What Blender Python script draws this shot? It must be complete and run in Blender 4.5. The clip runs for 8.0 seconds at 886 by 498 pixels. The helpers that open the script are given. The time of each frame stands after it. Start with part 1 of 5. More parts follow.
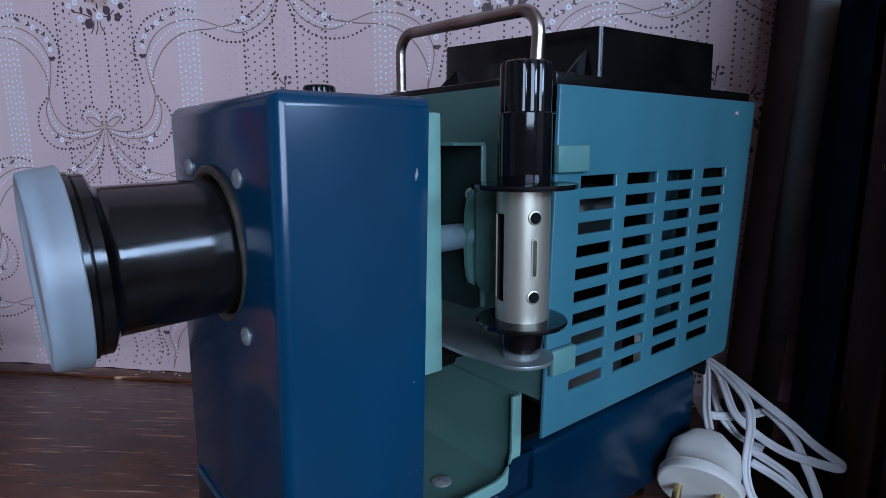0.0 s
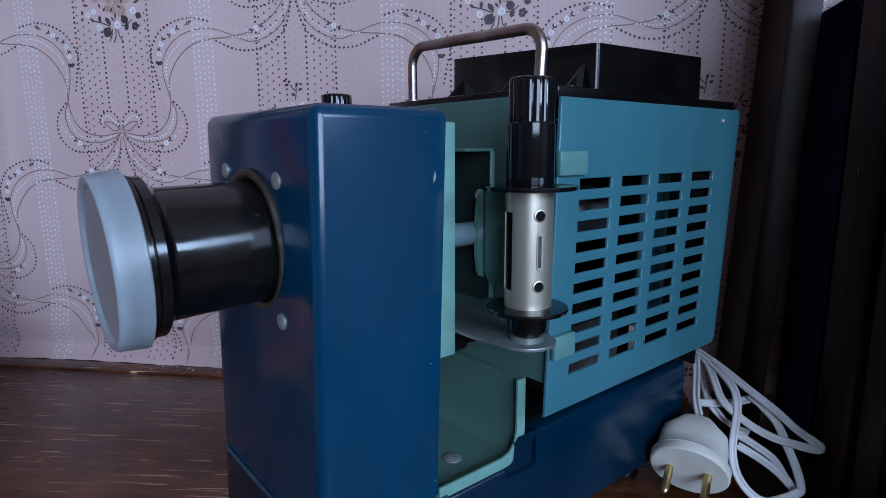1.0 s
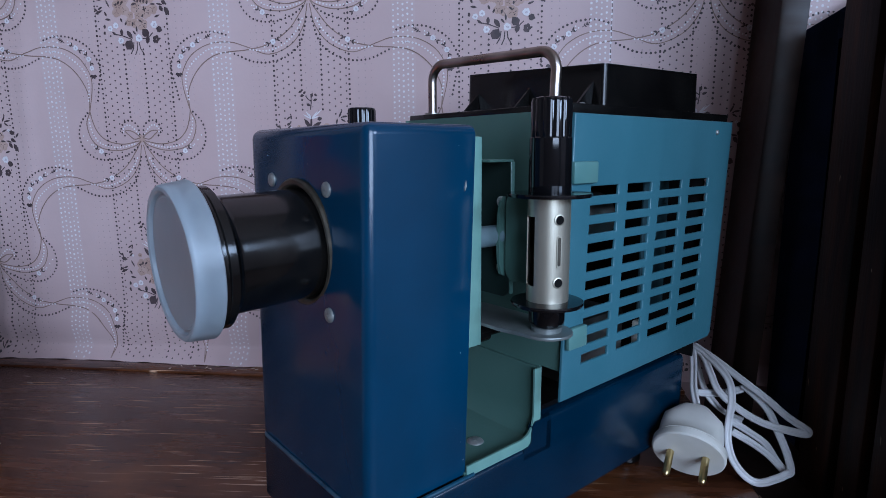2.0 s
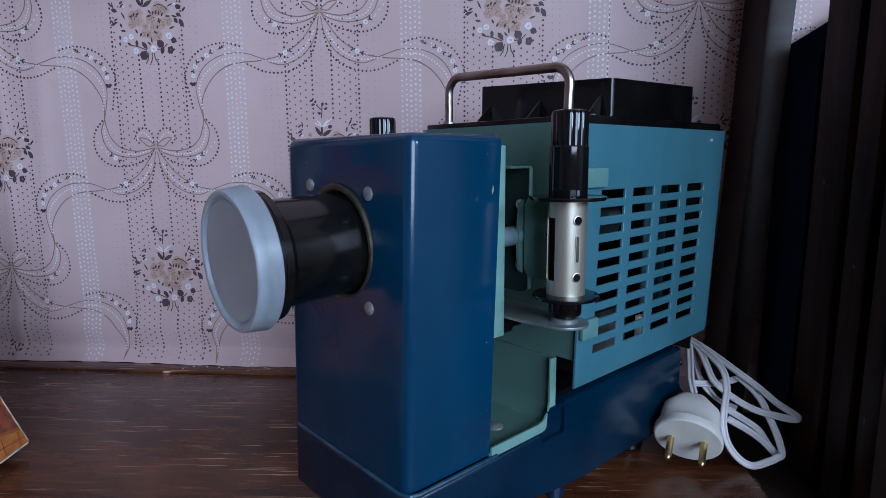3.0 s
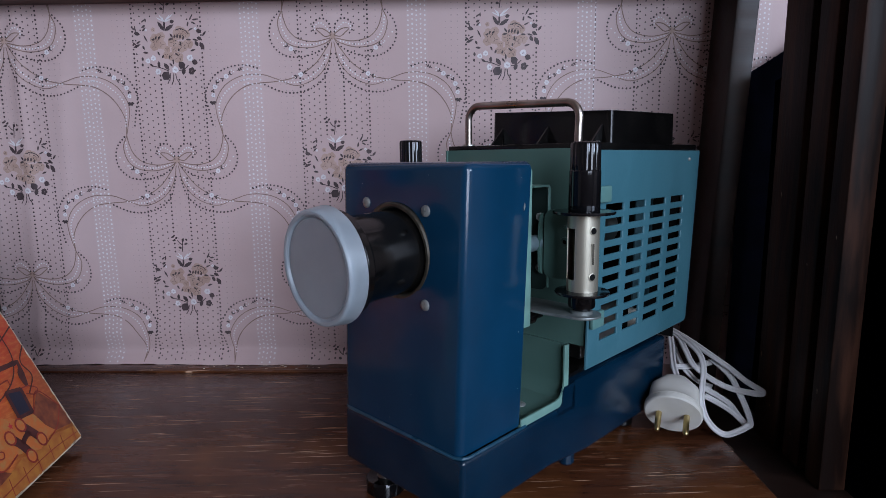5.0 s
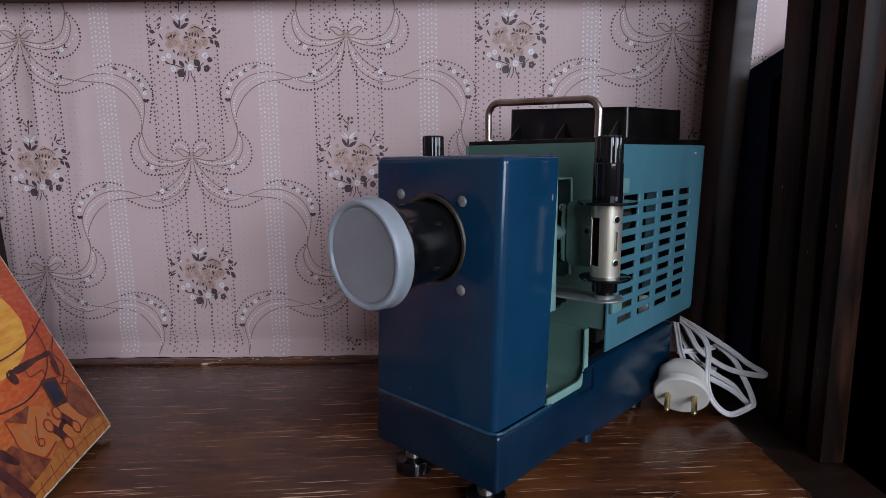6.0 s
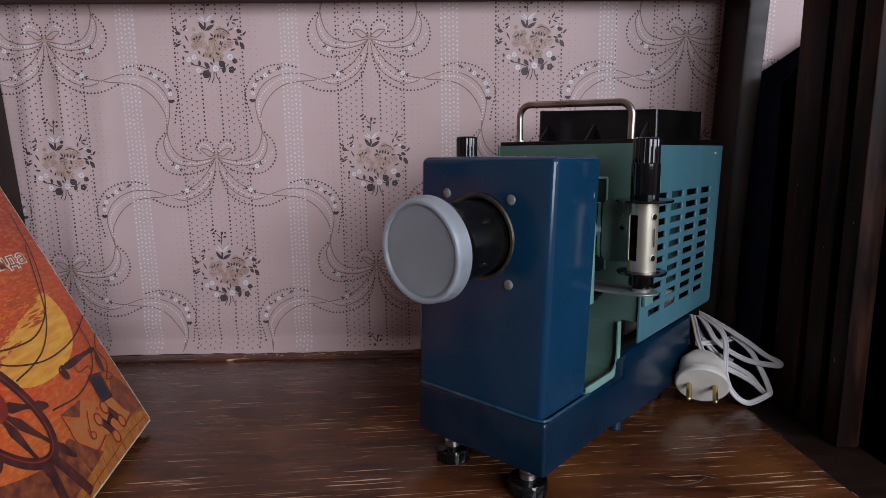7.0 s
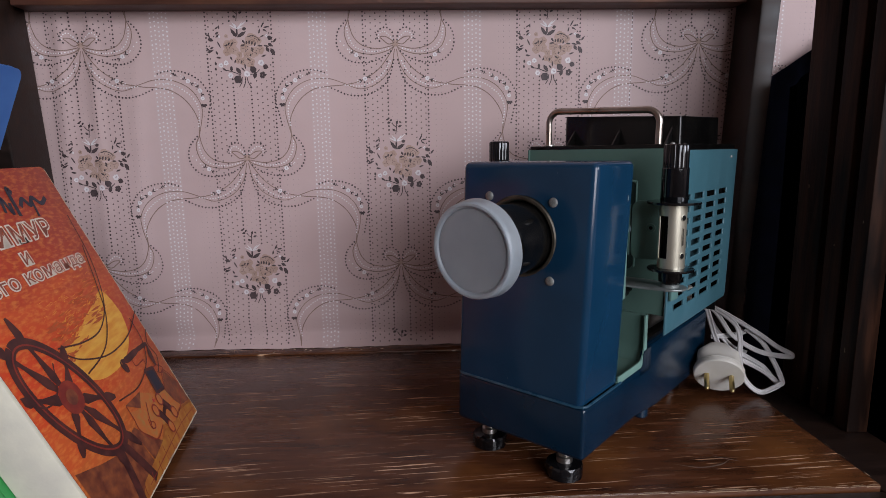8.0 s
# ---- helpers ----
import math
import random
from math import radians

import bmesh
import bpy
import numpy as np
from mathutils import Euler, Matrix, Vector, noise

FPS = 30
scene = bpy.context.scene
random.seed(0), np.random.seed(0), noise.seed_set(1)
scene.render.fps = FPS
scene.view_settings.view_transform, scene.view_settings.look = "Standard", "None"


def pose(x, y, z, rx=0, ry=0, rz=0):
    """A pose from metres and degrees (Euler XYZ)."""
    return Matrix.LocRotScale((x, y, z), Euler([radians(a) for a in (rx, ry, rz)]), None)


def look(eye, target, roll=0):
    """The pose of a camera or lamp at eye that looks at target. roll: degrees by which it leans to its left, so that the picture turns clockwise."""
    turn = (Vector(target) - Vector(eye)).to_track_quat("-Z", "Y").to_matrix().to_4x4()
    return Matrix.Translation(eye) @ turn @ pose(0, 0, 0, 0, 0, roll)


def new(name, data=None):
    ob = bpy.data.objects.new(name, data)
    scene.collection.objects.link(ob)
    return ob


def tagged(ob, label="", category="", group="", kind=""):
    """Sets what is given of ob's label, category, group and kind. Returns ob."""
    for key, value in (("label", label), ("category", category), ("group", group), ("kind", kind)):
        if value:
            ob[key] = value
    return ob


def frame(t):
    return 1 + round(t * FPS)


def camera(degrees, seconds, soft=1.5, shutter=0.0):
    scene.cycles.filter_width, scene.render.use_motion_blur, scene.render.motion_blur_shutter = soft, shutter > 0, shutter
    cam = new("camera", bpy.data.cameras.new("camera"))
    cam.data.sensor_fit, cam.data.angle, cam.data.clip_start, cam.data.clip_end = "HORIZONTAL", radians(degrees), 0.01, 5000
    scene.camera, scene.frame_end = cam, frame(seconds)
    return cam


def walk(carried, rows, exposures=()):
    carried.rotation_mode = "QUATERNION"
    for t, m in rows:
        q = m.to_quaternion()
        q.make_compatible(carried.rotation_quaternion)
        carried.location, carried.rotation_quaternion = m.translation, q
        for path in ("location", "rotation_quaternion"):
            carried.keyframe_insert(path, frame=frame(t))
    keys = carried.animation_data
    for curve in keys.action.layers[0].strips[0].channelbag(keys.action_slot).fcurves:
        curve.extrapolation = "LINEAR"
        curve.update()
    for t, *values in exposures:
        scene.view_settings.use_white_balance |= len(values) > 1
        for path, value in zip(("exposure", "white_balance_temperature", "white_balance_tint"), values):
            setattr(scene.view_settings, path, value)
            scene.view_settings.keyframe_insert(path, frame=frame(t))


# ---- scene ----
cam = camera(75.5, 8.0, 0.3)
PATH = [
    (0, (0.285, -0.36715, 0.15876), (0.14862, 0.6074, -0.01914), -0.360),
    (0.5, (0.28269, -0.37299, 0.15834), (0.14959, 0.60207, -0.01925), -0.282),
    (1, (0.28208, -0.38547, 0.15981), (0.15279, 0.59075, -0.01419), -0.268),
    (1.5, (0.27854, -0.39626, 0.16205), (0.15485, 0.58115, -0.00935), -0.341),
    (2, (0.27247, -0.40656, 0.16238), (0.15792, 0.57262, -0.00518), -0.349),
    (3.5, (0.25315, -0.43762, 0.1648), (0.17887, 0.5475, 0.0098), -0.459),
    (4, (0.24713, -0.45052, 0.16839), (0.18931, 0.53588, 0.0145), -0.513),
    (5.5, (0.21976, -0.47777, 0.1725), (0.20679, 0.50965, 0.01491), -0.617),
    (6, (0.20836, -0.48533, 0.17045), (0.20887, 0.50189, 0.0111), -0.666),
    (6.5, (0.19606, -0.49202, 0.16994), (0.20765, 0.49492, 0.00924), -0.655),
    (7, (0.17984, -0.4973, 0.17201), (0.20209, 0.48911, 0.0092), -0.711),
    (7.5, (0.16608, -0.50457, 0.17251), (0.19474, 0.48129, 0.00738), -0.725),
    (8, (0.15269, -0.51585, 0.17655), (0.18731, 0.46941, 0.00901), -0.775),
]
LOOKS = [(0.0, -0.08, 4950, 10.5), (2.0, -0.03, 5030, 10.5), (3.5, -0.03, 5210, 11), (4.0, -0.06, 5330, 12), (5.5, -0.07, 5820, 14), (7.0, -0.08, 6350, 16), (8.0, -0.06, 6580, 17)]
walk(cam, [(t, look(eye, target, roll)) for t, eye, target, roll in PATH], LOOKS)

# ---- light ----
world = bpy.data.worlds.new("daylight")
scene.world = world
world.use_nodes = True
wn = world.node_tree.nodes
sky = wn.new("ShaderNodeTexSky")
sky.sky_type, sky.sun_disc = "NISHITA", False
sky.sun_elevation, sky.sun_rotation = radians(35), radians(20)
wn["Background"].inputs["Strength"].default_value = 0.1
world.node_tree.links.new(sky.outputs["Color"], wn["Background"].inputs["Color"])


def area_lamp(name, eye, target, sx, sy, power, colour):
    data = bpy.data.lights.new(name, "AREA")
    data.shape, data.size, data.size_y, data.energy, data.color = "RECTANGLE", sx, sy, power, colour
    ob = new(name, data)
    ob.matrix_world = look(eye, target)
    return ob


# skylight entering by the window behind the camera
area_lamp("window_skylight", (1.30, -2.52, 0.80), (1.05, 0.0, 0.30), 1.5, 1.4, 58.0, (0.90, 0.94, 1.0))
# and by the second window, in the side wall
area_lamp("side_window_skylight", (2.82, -1.95, 1.16), (0.2, -0.3, 0.1), 1.05, 0.62, 36.0, (0.80, 0.90, 1.0))


# ---- mesh helpers ----
def finish(name, bm, mats, sharp=32):
    bmesh.ops.recalc_face_normals(bm, faces=bm.faces)
    for e in bm.edges:
        if len(e.link_faces) == 2 and e.calc_face_angle(0.0) > radians(sharp):
            e.smooth = False
    for f in bm.faces:
        f.smooth = True
    me = bpy.data.meshes.new(name)
    bm.to_mesh(me)
    bm.free()
    for m in mats if isinstance(mats, (list, tuple)) else [mats]:
        me.materials.append(m)
    return new(name, me)


def part(name, bm, mats, parent, label=""):
    ob = finish(name, bm, mats)
    ob.parent = parent
    if label:
        tagged(ob, label)
    return ob


def thing(name, m, label, category, group="", kind=""):
    ob = new(name)
    ob.empty_display_size = 0.02
    ob.matrix_world = m
    return tagged(ob, label, category, group, kind)


def box(x0, x1, y0, y1, z0, z1, r=0.0, seg=2, bm=None):
    bm = bm or bmesh.new()
    m = Matrix.Translation(((x0 + x1) / 2, (y0 + y1) / 2, (z0 + z1) / 2)) @ Matrix.Diagonal((x1 - x0, y1 - y0, z1 - z0, 1))
    made = bmesh.ops.create_cube(bm, size=1, matrix=m)["verts"]
    if r:
        edges = list({e for v in made for e in v.link_edges})
        bmesh.ops.bevel(bm, geom=edges, offset=r, segments=seg, profile=0.5, affect="EDGES")
    return bm


def lathe(profile, m=None, seg=40, bm=None, closed=True):
    """Turns (radius, height) pairs about z."""
    bm = bm or bmesh.new()
    m = m or Matrix.Identity(4)
    rings = []
    for r, h in profile:
        if r < 1e-6:
            rings.append([bm.verts.new(m @ Vector((0, 0, h)))])
        else:
            rings.append([bm.verts.new(m @ Vector((r * math.cos(a), r * math.sin(a), h))) for a in (2 * math.pi * k / seg for k in range(seg))])
    for a, b in zip(rings, rings[1:]):
        for k in range(seg):
            j = (k + 1) % seg
            if len(a) == 1 and len(b) == 1:
                continue
            if len(a) == 1:
                bm.faces.new((a[0], b[k], b[j]))
            elif len(b) == 1:
                bm.faces.new((a[k], a[j], b[0]))
            else:
                bm.faces.new((a[k], a[j], b[j], b[k]))
    return bm


def prism(outline, m, depth, bm=None, bevel=0.0):
    """A plate of the flat outline (x, y), thick by depth along -z, placed by m."""
    bm = bm or bmesh.new()
    top = [bm.verts.new(m @ Vector((x, y, 0))) for x, y in outline]
    low = [bm.verts.new(m @ Vector((x, y, -depth))) for x, y in outline]
    faces = [bm.faces.new(top), bm.faces.new(low[::-1])]
    n = len(outline)
    for k in range(n):
        faces.append(bm.faces.new((top[k], low[k], low[(k + 1) % n], top[(k + 1) % n])))
    if bevel:
        rim = list(faces[0].edges) + list(faces[1].edges)
        bmesh.ops.bevel(bm, geom=rim, offset=bevel, segments=2, profile=0.5, affect="EDGES")
    return bm


def rounded(x0, x1, y0, y1, r, seg=5):
    rr = r if isinstance(r, (list, tuple)) else (r, r, r, r)
    out = []
    for (cx, cy, a0), q in zip(((x1, y1, 0), (x0, y1, 90), (x0, y0, 180), (x1, y0, 270)), rr):
        sx, sy = (-1 if cx == x1 else 1), (-1 if cy == y1 else 1)
        for k in range(seg + 1) if q else (0,):
            a = radians(a0 + 90 * k / seg)
            out.append((cx + sx * q + q * math.cos(a), cy + sy * q + q * math.sin(a)))
    return out


def spline(points, steps=8):
    """Catmull-Rom through the points."""
    p = [Vector(q) for q in points]
    p = [2 * p[0] - p[1]] + p + [2 * p[-1] - p[-2]]
    out = []
    for i in range(1, len(p) - 2):
        for k in range(steps):
            t = k / steps
            a, b, c, d = p[i - 1], p[i], p[i + 1], p[i + 2]
            out.append(0.5 * (2 * b + (c - a) * t + (2 * a - 5 * b + 4 * c - d) * t * t + (3 * b - a - 3 * c + d) * t ** 3))
    out.append(p[-2])
    return out


def sweep(points, section, bm=None, up=(0, 0, 1)):
    """Sweeps a closed flat section (x across, y along up) along the points."""
    bm = bm or bmesh.new()
    rings, side = [], None
    for i, q in enumerate(points):
        way = (points[min(i + 1, len(points) - 1)] - points[max(i - 1, 0)]).normalized()
        if side is None:
            side = way.cross(Vector(up)).normalized()
        side = (side - way * side.dot(way)).normalized()
        lift = side.cross(way).normalized()
        rings.append([bm.verts.new(q + side * x + lift * y) for x, y in section])
    n = len(section)
    for a, b in zip(rings, rings[1:]):
        for k in range(n):
            bm.faces.new((a[k], a[(k + 1) % n], b[(k + 1) % n], b[k]))
    bm.faces.new(rings[0])
    bm.faces.new(rings[-1][::-1])
    return bm


def circle(r, seg=12):
    return [(r * math.cos(2 * math.pi * k / seg), r * math.sin(2 * math.pi * k / seg)) for k in range(seg)]


# ---- materials ----
def material(name, colour, rough=0.5, metal=0.0, second=None, scale=40.0, stretch=(1, 1, 1), lo=0.4, hi=0.65,
             bump=0.0, bump_scale=300.0, coat=0.0, rough_var=0.1, transmission=0.0, ior=1.5, sub=0.0, specular=0.5):
    """Two-scale noise between two colours, with uneven gloss and fine relief, at real size."""
    mat = bpy.data.materials.new(name)
    mat.use_nodes = True
    nt = mat.node_tree
    bsdf = nt.nodes["Principled BSDF"]
    co = nt.nodes.new("ShaderNodeTexCoord")
    mp = nt.nodes.new("ShaderNodeMapping")
    mp.inputs["Scale"].default_value = stretch
    nt.links.new(co.outputs["Object"], mp.inputs["Vector"])
    n1 = nt.nodes.new("ShaderNodeTexNoise")
    n1.inputs["Scale"].default_value, n1.inputs["Detail"].default_value = scale, 6
    nt.links.new(mp.outputs["Vector"], n1.inputs["Vector"])
    ramp = nt.nodes.new("ShaderNodeValToRGB")
    ramp.color_ramp.elements[0].position, ramp.color_ramp.elements[1].position = lo, hi
    ramp.color_ramp.elements[0].color = (*colour, 1)
    ramp.color_ramp.elements[1].color = (*(second or tuple(min(1, c * 1.15) for c in colour)), 1)
    nt.links.new(n1.outputs["Fac"], ramp.inputs["Fac"])
    nt.links.new(ramp.outputs["Color"], bsdf.inputs["Base Color"])
    n2 = nt.nodes.new("ShaderNodeTexNoise")
    n2.inputs["Scale"].default_value, n2.inputs["Detail"].default_value = bump_scale, 4
    nt.links.new(mp.outputs["Vector"], n2.inputs["Vector"])
    mr = nt.nodes.new("ShaderNodeMapRange")
    mr.inputs["To Min"].default_value, mr.inputs["To Max"].default_value = max(0.02, rough - rough_var), min(1, rough + rough_var)
    nt.links.new(n1.outputs["Fac"], mr.inputs["Value"])
    nt.links.new(mr.outputs["Result"], bsdf.inputs["Roughness"])
    if bump:
        bp = nt.nodes.new("ShaderNodeBump")
        bp.inputs["Strength"].default_value, bp.inputs["Distance"].default_value = bump, 0.0004
        nt.links.new(n2.outputs["Fac"], bp.inputs["Height"])
        nt.links.new(bp.outputs["Normal"], bsdf.inputs["Normal"])
    bsdf.inputs["Metallic"].default_value = metal
    bsdf.inputs["Coat Weight"].default_value = coat
    bsdf.inputs["Coat Roughness"].default_value = 0.12
    bsdf.inputs["Transmission Weight"].default_value = transmission
    bsdf.inputs["IOR"].default_value = ior
    bsdf.inputs["Specular IOR Level"].default_value = specular
    bsdf.inputs["Subsurface Weight"].default_value = sub
    bsdf.inputs["Subsurface Radius"].default_value = (0.008, 0.008, 0.008)
    bsdf.inputs["Subsurface Scale"].default_value = 1.0
    return mat


def shelf_wood(name, dark, mid, streak, rough, amount):
    """Dark varnished oak: grain along x, with short pale pore scratches."""
    mat = material(name, dark, rough, second=mid, scale=14, stretch=(1.2, 9, 9), lo=0.3, hi=0.75, bump=0.25, bump_scale=60, rough_var=0.14)
    nt = mat.node_tree
    bsdf = nt.nodes["Principled BSDF"]
    co = nt.nodes.new("ShaderNodeTexCoord")
    mp = nt.nodes.new("ShaderNodeMapping")
    mp.inputs["Scale"].default_value = (19, 560, 20)
    turn = nt.nodes.new("ShaderNodeMapping")
    turn.inputs["Rotation"].default_value = (0, 0, radians(-4))
    nt.links.new(co.outputs["Object"], turn.inputs["Vector"])
    nt.links.new(turn.outputs["Vector"], mp.inputs["Vector"])
    ns = nt.nodes.new("ShaderNodeTexNoise")
    ns.inputs["Scale"].default_value, ns.inputs["Detail"].default_value = 1.0, 4.0
    nt.links.new(mp.outputs["Vector"], ns.inputs["Vector"])
    rp = nt.nodes.new("ShaderNodeValToRGB")
    rp.color_ramp.elements[0].position, rp.color_ramp.elements[1].position = 0.622, 0.662
    nt.links.new(ns.outputs["Fac"], rp.inputs["Fac"])
    cover = nt.nodes.new("ShaderNodeTexNoise")
    cover.inputs["Scale"].default_value = 9
    nt.links.new(co.outputs["Object"], cover.inputs["Vector"])
    cr = nt.nodes.new("ShaderNodeMapRange")
    cr.inputs["From Min"].default_value, cr.inputs["From Max"].default_value, cr.inputs["To Max"].default_value = 0.36, 0.56, amount
    nt.links.new(cover.outputs["Fac"], cr.inputs["Value"])
    mul = nt.nodes.new("ShaderNodeMath")
    mul.operation = "MULTIPLY"
    nt.links.new(rp.outputs["Color"], mul.inputs[0])
    nt.links.new(cr.outputs["Result"], mul.inputs[1])
    mix = nt.nodes.new("ShaderNodeMix")
    mix.data_type = "RGBA"
    mix.inputs["B"].default_value = (*streak, 1)
    patch = nt.nodes.new("ShaderNodeTexNoise")
    patch.inputs["Scale"].default_value, patch.inputs["Detail"].default_value = 16, 5
    nt.links.new(turn.outputs["Vector"], patch.inputs["Vector"])
    pr = nt.nodes.new("ShaderNodeMapRange")
    pr.inputs["From Min"].default_value, pr.inputs["From Max"].default_value, pr.inputs["To Max"].default_value = 0.50, 0.72, 0.75
    nt.links.new(patch.outputs["Fac"], pr.inputs["Value"])
    warm = nt.nodes.new("ShaderNodeMix")
    warm.data_type = "RGBA"
    warm.inputs["B"].default_value = (mid[0] * 1.35, mid[1] * 1.45, mid[2] * 1.1, 1)
    nt.links.new(pr.outputs["Result"], warm.inputs["Factor"])
    nt.links.new(bsdf.inputs["Base Color"].links[0].from_socket, warm.inputs["A"])
    old = warm.outputs["Result"]
    nt.links.new(mul.outputs[0], mix.inputs["Factor"])
    nt.links.new(old, mix.inputs["A"])
    nt.links.new(mix.outputs["Result"], bsdf.inputs["Base Color"])
    return mat


M_BLUE = material("blue_enamel", (0.0042, 0.031, 0.069), 0.175, second=(0.0056, 0.038, 0.084), scale=26, bump=0.05, bump_scale=420, rough_var=0.05)
# the hood's blue again, darkened in colour for the dim sides of the base
M_BLUE_BASE = material("blue_enamel_base_shaded", (0.0011, 0.013, 0.030), 0.23, second=(0.0018, 0.018, 0.040), scale=26, bump=0.12, bump_scale=420, rough_var=0.07)
M_GREEN = material("sage_enamel", (0.082, 0.156, 0.130), 0.34, second=(0.094, 0.172, 0.144), scale=30, bump=0.15, bump_scale=500, rough_var=0.06)
M_TEAL = material("teal_enamel", (0.048, 0.136, 0.168), 0.33, second=(0.055, 0.148, 0.184), scale=30, bump=0.15, bump_scale=500, rough_var=0.06)
# paler sage: light falling on the cut edges is put into the colour
M_EDGE_LIT = material("sage_edge_lit", (0.15, 0.28, 0.24), 0.45, second=(0.18, 0.32, 0.27), scale=90)
M_BAKELITE = material("black_bakelite", (0.003, 0.003, 0.0035), 0.08, second=(0.006, 0.006, 0.007), scale=60, bump=0.03, bump_scale=300, rough_var=0.04)
M_BLACK_DULL = material("black_dull_plastic", (0.003, 0.0028, 0.0028), 0.22, second=(0.006, 0.0055, 0.005), scale=40, bump=0.06, bump_scale=300, rough_var=0.08, specular=0.4)
M_LENS = material("black_lens_tube", (0.003, 0.003, 0.003), 0.16, second=(0.008, 0.007, 0.006), scale=75, bump=0.08, bump_scale=260, rough_var=0.10)
M_CAP = material("frosted_polythene", (0.265, 0.305, 0.335), 0.38, second=(0.32, 0.36, 0.39), scale=30, bump=0.08, bump_scale=200, sub=0.85)
M_STEEL = material("dull_steel", (0.45, 0.42, 0.38), 0.32, metal=1.0, second=(0.56, 0.53, 0.49), scale=70, bump=0.05, bump_scale=500)
M_HANDLE = material("tarnished_steel", (0.36, 0.30, 0.25), 0.3, metal=1.0, second=(0.55, 0.50, 0.45), scale=60, bump=0.08, bump_scale=400)
M_BRASSY = material("pale_brass", (0.44, 0.41, 0.32), 0.40, metal=0.8, second=(0.55, 0.52, 0.42), scale=80, stretch=(1, 1, 0.2), bump=0.06, bump_scale=500)
M_RING = material("worn_ring", (0.045, 0.04, 0.03), 0.45, metal=0.5, second=(0.11, 0.095, 0.07), scale=120)
M_SCREW = material("pale_zinc", (0.27, 0.28, 0.27), 0.45, metal=0.6, second=(0.42, 0.43, 0.41), scale=300, bump=0.2, bump_scale=900)
M_PLUG = material("white_plug_plastic", (0.62, 0.60, 0.53), 0.38, second=(0.69, 0.67, 0.61), scale=50, bump=0.08, bump_scale=300, sub=0.1)
M_CORD = material("white_cord_vinyl", (0.52, 0.51, 0.50), 0.35, second=(0.60, 0.59, 0.58), scale=60, bump=0.06, bump_scale=300)
M_PIN = material("brass_pin", (0.52, 0.40, 0.17), 0.32, metal=1.0, second=(0.62, 0.50, 0.26), scale=150)
# black that stands for the darkness of unlit insides and holes
M_DARK = material("black_for_shade", (0.004, 0.004, 0.004), 0.8, second=(0.008, 0.008, 0.008), scale=40, specular=0.1)
# sage enamel darkened in colour for the shade inside the gate bracket
M_GATE = material("sage_enamel_shaded", (0.016, 0.030, 0.026), 0.45, second=(0.022, 0.038, 0.033), scale=60)
M_SHIELD = material("inner_shield", (0.026, 0.062, 0.075), 0.5, second=(0.034, 0.074, 0.088), scale=60)
M_ARM = material("grey_bracket", (0.19, 0.21, 0.20), 0.38, metal=0.5, second=(0.30, 0.32, 0.31), scale=60)
M_SPINDLE = material("grey_nylon", (0.15, 0.21, 0.23), 0.45, second=(0.20, 0.27, 0.29), scale=60, sub=0.2)
M_SEAM = material("worn_blue_edge", (0.012, 0.055, 0.095), 0.3, second=(0.05, 0.10, 0.14), scale=90, lo=0.45, hi=0.75)
M_STUD = material("pale_rivet", (0.40, 0.42, 0.39), 0.45, second=(0.48, 0.50, 0.47), scale=200)
M_TAB = material("tab_enamel", (0.085, 0.19, 0.18), 0.42, second=(0.11, 0.22, 0.20), scale=60)
M_SHELF = shelf_wood("varnished_oak_shelf", (0.030, 0.0095, 0.0042), (0.118, 0.040, 0.0155), (0.62, 0.39, 0.24), 0.25, 1.0)
M_RAIL = shelf_wood("reddish_brown_rail", (0.05, 0.018, 0.011), (0.10, 0.036, 0.022), (0.18, 0.075, 0.048), 0.5, 0.3)
M_POST = shelf_wood("dark_stained_post", (0.0075, 0.0036, 0.0024), (0.024, 0.0105, 0.0065), (0.07, 0.03, 0.018), 0.48, 0.12)
M_POST.node_tree.nodes["Principled BSDF"].inputs["Specular IOR Level"].default_value = 0.35
M_SLAT = material("dark_stained_slat", (0.007, 0.0028, 0.0016), 0.5, second=(0.042, 0.016, 0.0080), scale=18, stretch=(8, 8, 1), bump=0.3, bump_scale=80, specular=0.16)
M_BARE = material("bare_oak", (0.30, 0.19, 0.11), 0.6, second=(0.42, 0.29, 0.18), scale=90, bump=0.3, bump_scale=400)
M_SCUFF = material("scuffed_varnish", (0.10, 0.07, 0.055), 0.55, second=(0.15, 0.11, 0.09), scale=200)
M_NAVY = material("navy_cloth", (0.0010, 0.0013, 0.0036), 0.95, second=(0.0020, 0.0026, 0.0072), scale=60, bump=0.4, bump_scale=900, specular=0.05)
M_PLASTER = material("plaster", (0.30, 0.25, 0.225), 0.8, second=(0.35, 0.295, 0.265), scale=8, bump=0.2, bump_scale=120)
M_FLOOR = material("floorboards", (0.07, 0.035, 0.02), 0.45, second=(0.10, 0.05, 0.03), scale=8, stretch=(1, 8, 1), bump=0.2, bump_scale=60)


